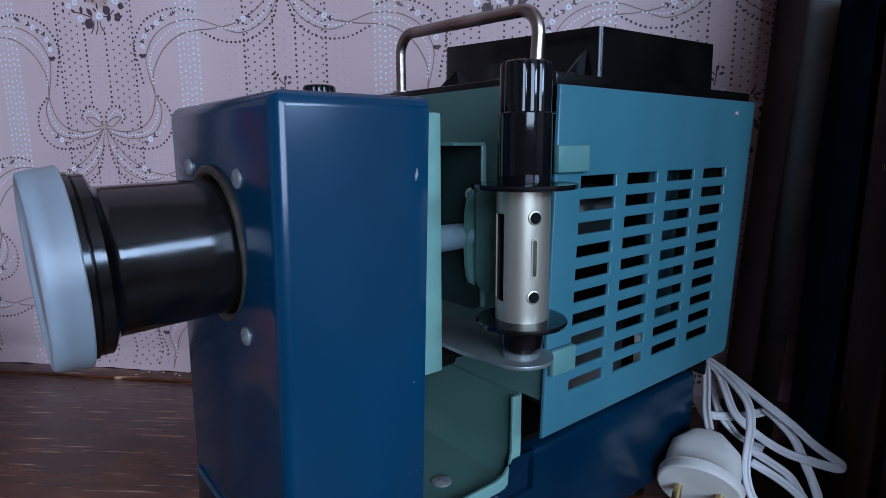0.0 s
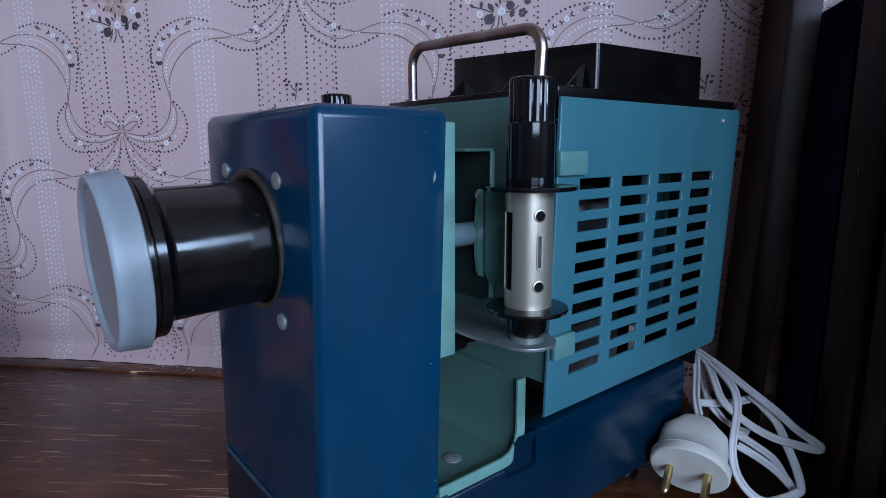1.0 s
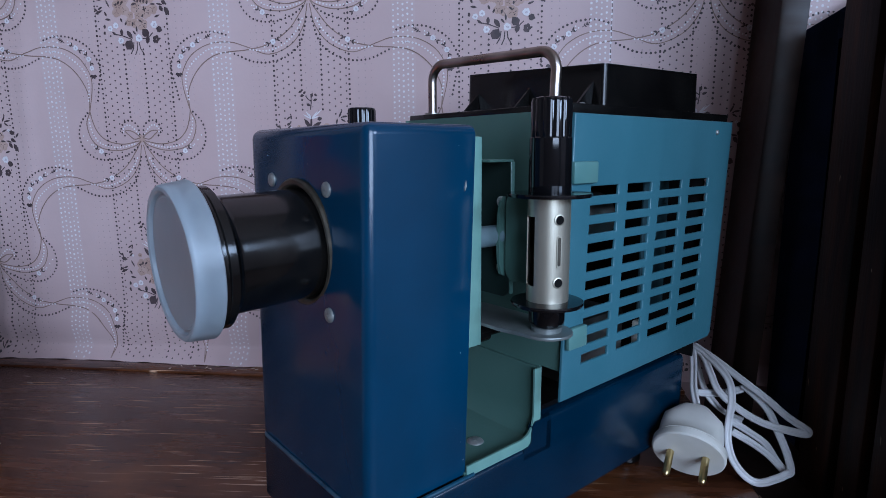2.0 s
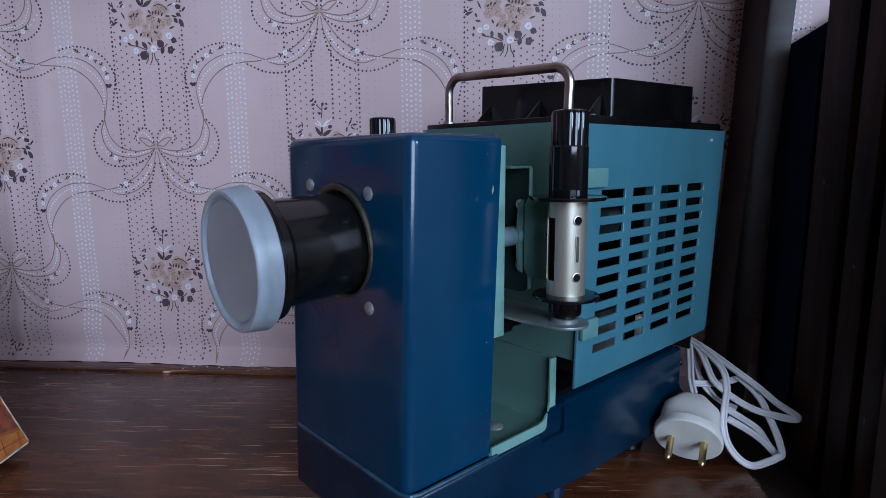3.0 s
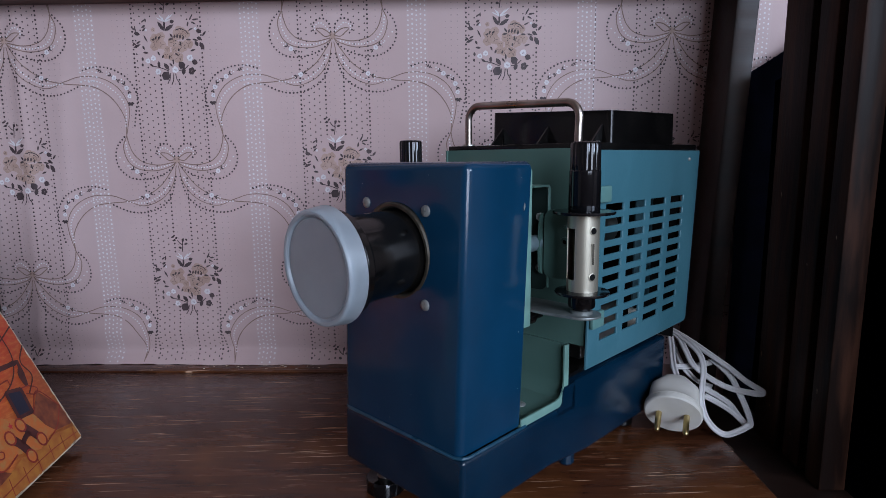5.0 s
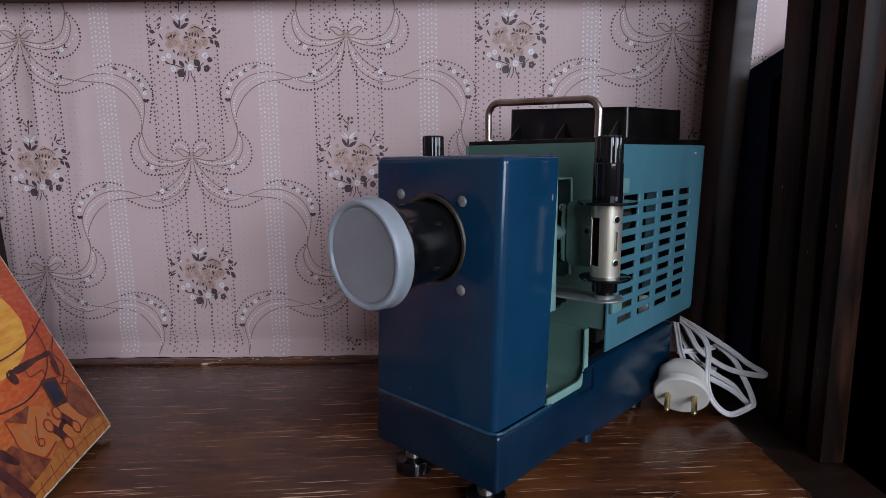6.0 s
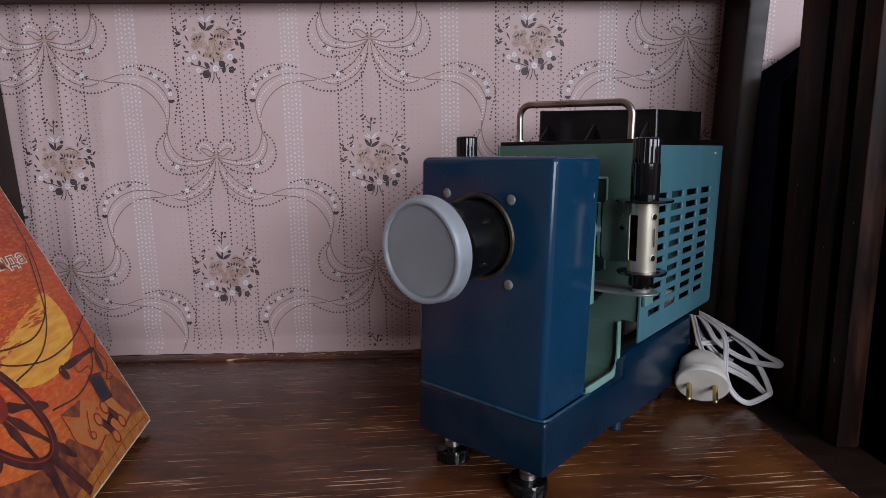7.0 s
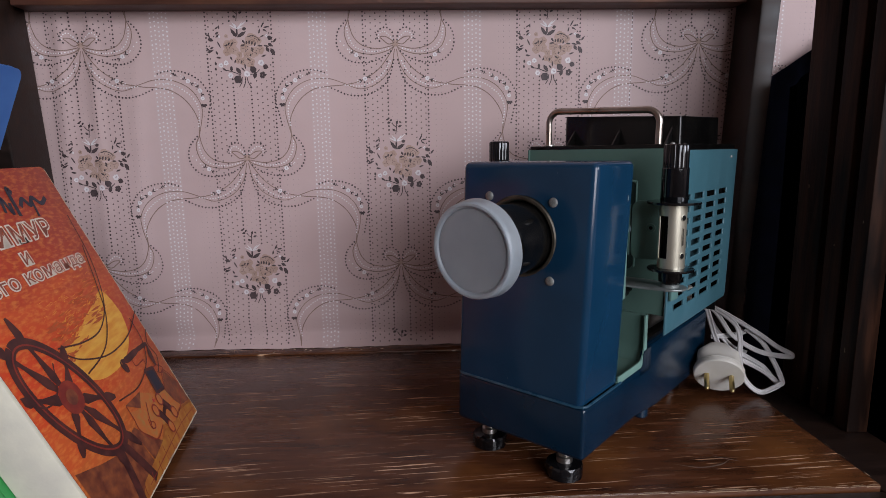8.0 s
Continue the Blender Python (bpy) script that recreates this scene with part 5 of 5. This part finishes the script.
def curve_mm(points, steps=6):
    return [(p.x, p.y) for p in spline([(x / 1000, y / 1000, 0) for x, y in points], steps)]


H1, H2, H3, H4 = 0.00012, 0.00022, 0.00032, 0.00042
sun = curve_mm([(-17.4, 83), (-18.5, 92), (-23, 101), (-31, 101), (-44, 96.5), (-56, 93.5), (-69, 89), (-82, 86), (-92, 86), (-98, 83), (-96, 77), (-91, 70), (-84, 64.5), (-72, 60.8), (-53, 60), (-34, 64.5), (-22.3, 73), (-17.4, 83)], 4)
part("printed_sun", flat([(1000 * x, 1000 * y) for x, y in sun[:-1]], H1), M_SUN, cover_ob, "yellow setting sun on the cover")
brush = random.Random(21)
bm = bmesh.new()
for k in range(96):
    x, n = brush.uniform(-98, -30), brush.uniform(4, 14)
    y = 101 + 0.21 * (x + 23) + brush.uniform(-8, 13)
    w = brush.uniform(0.0005, 0.0016)
    ribbon(bm, curve_mm([(x, y), (x + 0.5 * n, y + brush.uniform(-1, 1)), (x + n, y + brush.uniform(-1.2, 1.2))], 3), [w * f for f in (0.2, 0.6, 0.9, 1, 0.8, 0.5, 0.1)], H2 + 0.000001 * k)
glow = bmesh.new()
for k in range(150):
    t = brush.random()
    x, n = brush.uniform(-96, -20), brush.uniform(2, 7)
    y = 99 + 0.21 * (x + 23) + 26 * t * t
    w = brush.uniform(0.0003, 0.0010) * (1.2 - t)
    ribbon(glow, curve_mm([(x, y), (x + 0.5 * n, y + brush.uniform(-0.6, 0.9)), (x + n, y + brush.uniform(-0.8, 1.2))], 2), [w * f for f in (0.2, 0.8, 1, 0.7, 0.1)], H2 - 0.00004 + 0.0000003 * k)
part("glow_strokes", glow, M_GLOW, cover_ob, "yellow-orange brush strokes over the sun")
part("brushwork", bm, M_STREAK, cover_ob, "orange-red brush strokes over the sun")
part("printed_deck", flat([(-0.6, 0.8), (-0.6, 8.5), (-20, 12.4), (-50, 13.6), (-69, 10.6), (-79, 9.4), (-97, 7.9), (-112, 0.8)], H1), M_GOLD, cover_ob, "ochre deck on the cover")
part("printed_dusk", flat([(-112, 0.8), (-97, 7.9), (-79, 9.4), (-80, 22), (-89, 30), (-100, 28), (-118, 33), (-138, 40), (-138, 0.8)], H1), M_RUST, cover_ob)
part("printed_map", flat([(-73, 38), (-64, 35), (-52, 41), (-36, 32), (-24, 29), (-12, 39), (-2, 24), (-1.5, 11), (-20, 14), (-34, 11), (-50, 17), (-64, 15), (-74, 26)], H1 + 0.00004), M_MAP, cover_ob, "unrolled orange map on the cover")
for name, pts in (("map_shade", [(-73.5, 42.5), (-51.5, 41.5), (-61, 34.5)]), ("map_shade", [(-24, 29), (-12, 39), (-2, 24), (-1.5, 11), (-16, 13.5), (-21, 20)]), ("map_shade", [(-74, 26), (-64, 15), (-60, 11.5), (-78, 9.6), (-80, 22), (-88, 30), (-78, 31)])):
    part(name, flat(pts, H2 + 0.00006), M_RUST, cover_ob)
bm = bmesh.new()
for pts in ([(-73, 42), (-73.4, 34), (-74, 26), (-64, 15), (-50, 17)], [(-62, 21.6), (-58, 28), (-52.4, 34.5)], [(-61, 27), (-62.5, 22), (-59, 20), (-57, 22.5), (-60, 24.5)], [(-21, 45), (-15, 44), (-10, 40), (-14, 38), (-20, 41)],
            [(-39, 57.5), (-39, 54), (-35.9, 53), (-28, 53), (-26.5, 52.5), (-27, 50)], [(-24, 29), (-12, 39), (-2, 24)], [(-2, 24), (-14, 15), (-30, 11)]):
    ribbon(bm, curve_mm(pts), 0.0008, H3 + 0.00001)
for k in range(9):
    x = -6 - 12 * k
    ribbon(bm, curve_mm([(x, 1.5), (x + 1.0, 5), (x + 2.5, 8.5 if k < 1 else 10 if k < 6 else 7)], 2), 0.0006, H2 + 0.00002)
ribbon(bm, curve_mm([(-1, 4.5), (-30, 6.5), (-60, 5.5), (-95, 4.0)], 4), 0.0005, H2 + 0.00003)
part("map_drawing", bm, M_HUB, cover_ob)
part("printed_star", flat([(-43.4 + (2.2 if k % 2 == 0 else 0.9) * math.cos(radians(36 * k)), 31.2 + (2.2 if k % 2 == 0 else 0.9) * math.sin(radians(36 * k))) for k in range(10)], H3), M_RED, cover_ob, "small red star")


def wheel_point(a, k=1.0):
    """On the drawn wheel, an ellipse that leans."""
    c, s = math.cos(a), math.sin(a)
    t = radians(116)
    x, y = 37.5 * k * c, 19.0 * k * s
    return (-109 + x * math.cos(t) - y * math.sin(t), 65 + x * math.sin(t) + y * math.cos(t))


bm = ribbon(bmesh.new(), curve_mm([wheel_point(2 * math.pi * k / 36) for k in range(37)], 3), 0.0058, H3)
wheel = part("printed_wheel", bm, M_MAROON, cover_ob, "dark maroon ship's wheel drawn on the cover")
part("wheel_highlight", ribbon(bmesh.new(), curve_mm([wheel_point(2 * math.pi * k / 36, 0.97) for k in range(37)], 3), 0.0009, H4), M_HUB, cover_ob)
for k in range(8):
    a = radians(45 * k + 14)
    pts = [wheel_point(a, q) for q in (0.1, 0.25, 0.42, 0.6, 0.8, 1.0, 1.15, 1.3, 1.42)]
    bm = ribbon(bmesh.new(), [(x / 1000, y / 1000) for x, y in pts], [0.0035, 0.0028, 0.006, 0.0042, 0.0024, 0.003, 0.0058, 0.0042, 0.0018], H3 + 0.00003)
    for v in bm.verts:
        v.co.x = max(v.co.x, -BW + 0.0008)
    part("wheel_spoke", bm, M_MAROON, cover_ob)
part("wheel_hub", flat([(-108.5 + 9.0 * math.cos(a), 66 + 8.5 * math.sin(a)) for a in (2 * math.pi * k / 24 for k in range(24))], H4), M_HUB, cover_ob)
part("hub_centre", flat([(-108.5 + 4.5 * math.cos(a), 66 + 4 * math.sin(a)) for a in (2 * math.pi * k / 20 for k in range(20))], H4 + 0.0001), M_RUST, cover_ob)
bm = bmesh.new()
for pts in ([(-100, 30), (-104, 14), (-108, 1)], [(-96, 32), (-90, 16), (-86, 3)]):
    ribbon(bm, curve_mm(pts), 0.006, H2)
part("wheel_stand", bm, M_MAROON, cover_ob)
ropes = ([(-8, 150), (-12, 125), (-22, 104), (-34, 91), (-52, 83), (-72, 83), (-96, 88)], [(0.0 - 1, 79), (-20, 72), (-40, 69), (-62, 70), (-84, 77), (-95, 85)], [(-13, 130), (-26, 104), (-36, 88), (-52, 76), (-68, 71), (-86, 69)],
         [(-12, 78), (-14, 62), (-26, 50), (-50, 44), (-76, 47)], [(-138, 78), (-128, 70), (-116, 72), (-106, 84)], [(-1, 66), (-10, 58), (-8, 48), (-18, 40)])
for pts in ropes:
    part("printed_rope", ribbon(bmesh.new(), curve_mm(pts), 0.0009, H4 + 0.00005), M_MAROON, cover_ob)
flask = part("printed_flask", flat([(-34.1, 47.6), (-32, 48.4), (-21.5, 46), (-20.5, 45), (-22.6, 30.4), (-24, 29.6), (-34.5, 31), (-36, 32)], H3 + 0.00002), M_MAROON, cover_ob, "small dark flask on the cover")
part("flask_face", flat([(-32, 46.5), (-23, 44), (-24.8, 32), (-33.5, 33)], H4), M_NAVYBOOK, cover_ob)
bm = ribbon(bmesh.new(), curve_mm([(-51, 61.4), (-42.5, 60), (-27, 60), (-11.5, 59)], 4), [0.0022, 0.0030, 0.0024, 0.0040, 0.0042, 0.0044, 0.0042, 0.0040, 0.0026, 0.0030, 0.0026, 0.0034, 0.0020], H3 + 0.00003)
ribbon(bm, curve_mm([(-11.5, 60), (-13, 55), (-15, 51), (-16, 44.6)], 3), [0.0016, 0.0020, 0.0024, 0.003, 0.0042, 0.005, 0.0052, 0.0046, 0.0040, 0.0022], H3 + 0.00004)
ribbon(bm, curve_mm([(-51.5, 62), (-53, 60), (-52, 58.5), (-50, 57), (-50, 54)], 2), [0.0012, 0.0014, 0.0016, 0.002, 0.0042, 0.006, 0.0064, 0.0052, 0.003], H3 + 0.00005)
part("printed_tools", bm, M_MAROON, cover_ob, "dark hand tools on the cover")
part("printed_binocular", ribbon(bmesh.new(), curve_mm([(-48, 26), (-44, 19), (-42, 12)]), 0.0054, H4), M_MAROON, cover_ob, "small pair of binoculars on the cover")
part("printed_binocular", ribbon(bmesh.new(), curve_mm([(-37, 28.5), (-33, 22), (-29.5, 15.7)]), 0.0054, H4), M_MAROON, cover_ob)
part("binocular_bridge", ribbon(bmesh.new(), curve_mm([(-43, 20), (-38, 22), (-34, 22)]), 0.0030, H4), M_MAROON, cover_ob)
for x, y in ((-42.5, 11.5), (-29.5, 15.2), (-48.3, 26.2), (-37.2, 28.6)):
    part("binocular_rim", ribbon(bmesh.new(), curve_mm([(x + 3.3 * math.cos(a), y + 3.6 * math.sin(a)) for a in (2 * math.pi * k / 14 for k in range(15))]), 0.0011, H4 + 0.0001), M_HUB, cover_ob)
    part("binocular_glass", flat([(x + 2.8 * math.cos(a), y + 3.1 * math.sin(a)) for a in (2 * math.pi * k / 14 for k in range(14))], H4 + 0.00006), M_MAP, cover_ob)


def lettering(text, x, y, size, wide=1.0):
    """White-edged brown capitals in the built-in font, at the right end x of the line."""
    for off, mat, h, name in ((0.062, M_LETTER, 0.00016, "title_edge"), (0.0, M_LETTER_IN, 0.00034, "title_lettering")):
        cu = bpy.data.curves.new(name, "FONT")
        cu.body, cu.size, cu.align_x, cu.offset, cu.space_character = text, 1.0, "RIGHT", off, 1.08
        cu.resolution_u = 4
        tmp = bpy.data.objects.new(name, cu)
        scene.collection.objects.link(tmp)
        me = bpy.data.meshes.new_from_object(tmp.evaluated_get(bpy.context.evaluated_depsgraph_get()))
        bpy.data.objects.remove(tmp)
        me.transform(at(x, y, h) @ Matrix.Diagonal((size * wide, size, 1, 1)))
        me.materials.clear()
        me.materials.append(mat)
        ob = new(name, me)
        ob.parent = cover_ob


lettering("ТИМУР", -0.0340, 0.1415, 0.0135, 1.35)
lettering("и", -0.0690, 0.1300, 0.0120, 1.3)
lettering("его команда", -0.0200, 0.1208, 0.0104, 1.42)
# the hand-signed line above the title, as plain strokes
for pts, w in (([(-66, 158), (-63, 166), (-60, 157), (-58, 163)], 0.0014), ([(-55, 155), (-53, 170), (-50, 168)], 0.0018), ([(-50, 160), (-44, 164), (-40, 160), (-34, 164), (-28, 160), (-20, 163)], 0.0016), ([(-36, 163), (-38, 153)], 0.0013)):
    part("signature_stroke", ribbon(bmesh.new(), curve_mm(pts), w * 1.7, H3), M_NAVYBOOK, cover_ob)
for pts, w in (([(-0.00035, 0.001), (-0.00035, 0.05), (-0.0003, 0.11), (-0.00035, BL - 0.004)], [0.0007, 0.0005, 0.0006, 0.0004]), ([(-0.001, 0.00035), (-0.05, 0.00035), (-0.09, 0.0003), (-BW + 0.002, 0.00035)], [0.0008, 0.0006, 0.0007, 0.0005])):
    part("worn_rim", ribbon(bmesh.new(), pts, w, 0.00010), M_PAGES, cover_ob, "paper showing through along the worn board edge")
rim = random.Random(3)
for k in range(70):
    side = rim.choice("rrrbbt")
    t = rim.random()
    if side == "r":
        p, q = (-0.0006, t * BL), (-0.0006, t * BL + rim.uniform(0.001, 0.005))
    elif side == "b":
        p, q = (-BW * t, 0.0006), (-BW * t - rim.uniform(0.001, 0.006), 0.0006)
    else:
        p, q = (-BW * t, BL - 0.0006), (-BW * t - rim.uniform(0.001, 0.004), BL - 0.0006)
    q = (max(q[0], -BW + 0.001), min(q[1], BL - 0.001))
    if math.dist(p, q) > 0.0005:
        part("scuff", ribbon(bmesh.new(), [p, q], rim.uniform(0.0004, 0.0012), 0.00012), M_PAGES, cover_ob)

# neighbours of the red book
green = thing("book", book_pose(-0.0029, -0.1449, 0.0050) @ at(-0.001, 0.0090, -0.0226), "thin green-edged book leaning behind the red book", "book")
part("front_cover", prism(rounded(-BW - 0.004, 0.0, 0.0, 0.172, 0.002), at(0, 0, 0), 0.0016, bevel=0.0004), M_GREENBOOK, green)
part("page_block", box(-BW - 0.002, -0.003, 0.003, 0.169, -0.0046, -0.0016), M_PAGES, green)
part("spine", box(-BW - 0.0062, -BW - 0.0040, 0.0, 0.172, -0.0062, -0.0001, 0.0006), M_GREENBOOK, green)
part("back_cover", prism(rounded(-BW - 0.004, 0.0, 0.0, 0.172, 0.002), at(0, 0, -0.0046), 0.0016), M_GREENBOOK, green)
dark = thing("book", book_pose(-0.0029, -0.1449, 0.0050) @ at(-0.001, 0.0150, -0.0290), "dark navy book leaning behind the green book", "book")
part("front_cover", prism(rounded(-BW - 0.006, 0.0, 0.0, 0.170, 0.002), at(0, 0, 0), 0.0022, bevel=0.0004), M_NAVYBOOK, dark)
part("page_block", box(-BW - 0.004, -0.003, 0.003, 0.168, -0.0200, -0.0022), M_PAGES, dark)
part("spine", box(-BW - 0.0085, -BW - 0.0060, 0.0, 0.170, -0.0222, -0.0001, 0.0006), M_NAVYBOOK, dark)
part("back_cover", prism(rounded(-BW - 0.006, 0.0, 0.0, 0.170, 0.002), at(0, 0, -0.0200), 0.0022), M_NAVYBOOK, dark)

m = pose(-0.205, -0.2200, 0.0016, 0, 23, 0)
blue = thing("magazine", m, "bright blue glossy paperback with a rounded corner", "magazine")
YZP = Matrix(((0, 0, 1, 0), (1, 0, 0, 0), (0, 1, 0, 0), (0, 0, 0, 1)))
part("front_cover", prism(rounded(0.0, 0.10, 0.0, 0.252, 0.006), at(0.0021, 0, 0) @ YZP, 0.0006), M_BLUEBOOK, blue)
part("page_block", prism(rounded(0.0005, 0.0995, 0.0005, 0.2515, 0.006), at(0.0014, 0, 0) @ YZP, 0.0026), M_PAGES, blue)
part("back_cover", prism(rounded(0.0, 0.10, 0.0, 0.252, 0.006), at(-0.0012, 0, 0) @ YZP, 0.0006), M_BLUEBOOK, blue)
part("printed_patch", prism(rounded(0.03, 0.082, 0.190, 0.236, 0.002), at(0.0024, 0, 0) @ YZP, 0.0002), M_RED, blue, "red printed patch")

# crumbs of torn paper at the foot of the wall
bm = bmesh.new()
rng = random.Random(8)
for k in range(26):
    x = rng.choice((0.035, 0.075, 0.098)) + rng.gauss(0, 0.012)
    y, r = -rng.uniform(0.009, 0.021), rng.uniform(0.0004, 0.0016)
    a = rng.uniform(0, 6.28)
    v = [bm.verts.new((x + r * f * math.cos(a + g), y + 0.5 * r * f * math.sin(a + g), 0.0010 + h)) for f, g, h in ((1, 0, 0.0002), (1.6, 0.4, 0.0006), (1, 1.9, 0.0003), (1.2, 3.4, 0.0002))]
    bm.faces.new(v)
tagged(finish("paper_crumbs", bm, M_PAGES), "tiny torn wallpaper crumbs lying along the wall", "debris", kind="stuff")
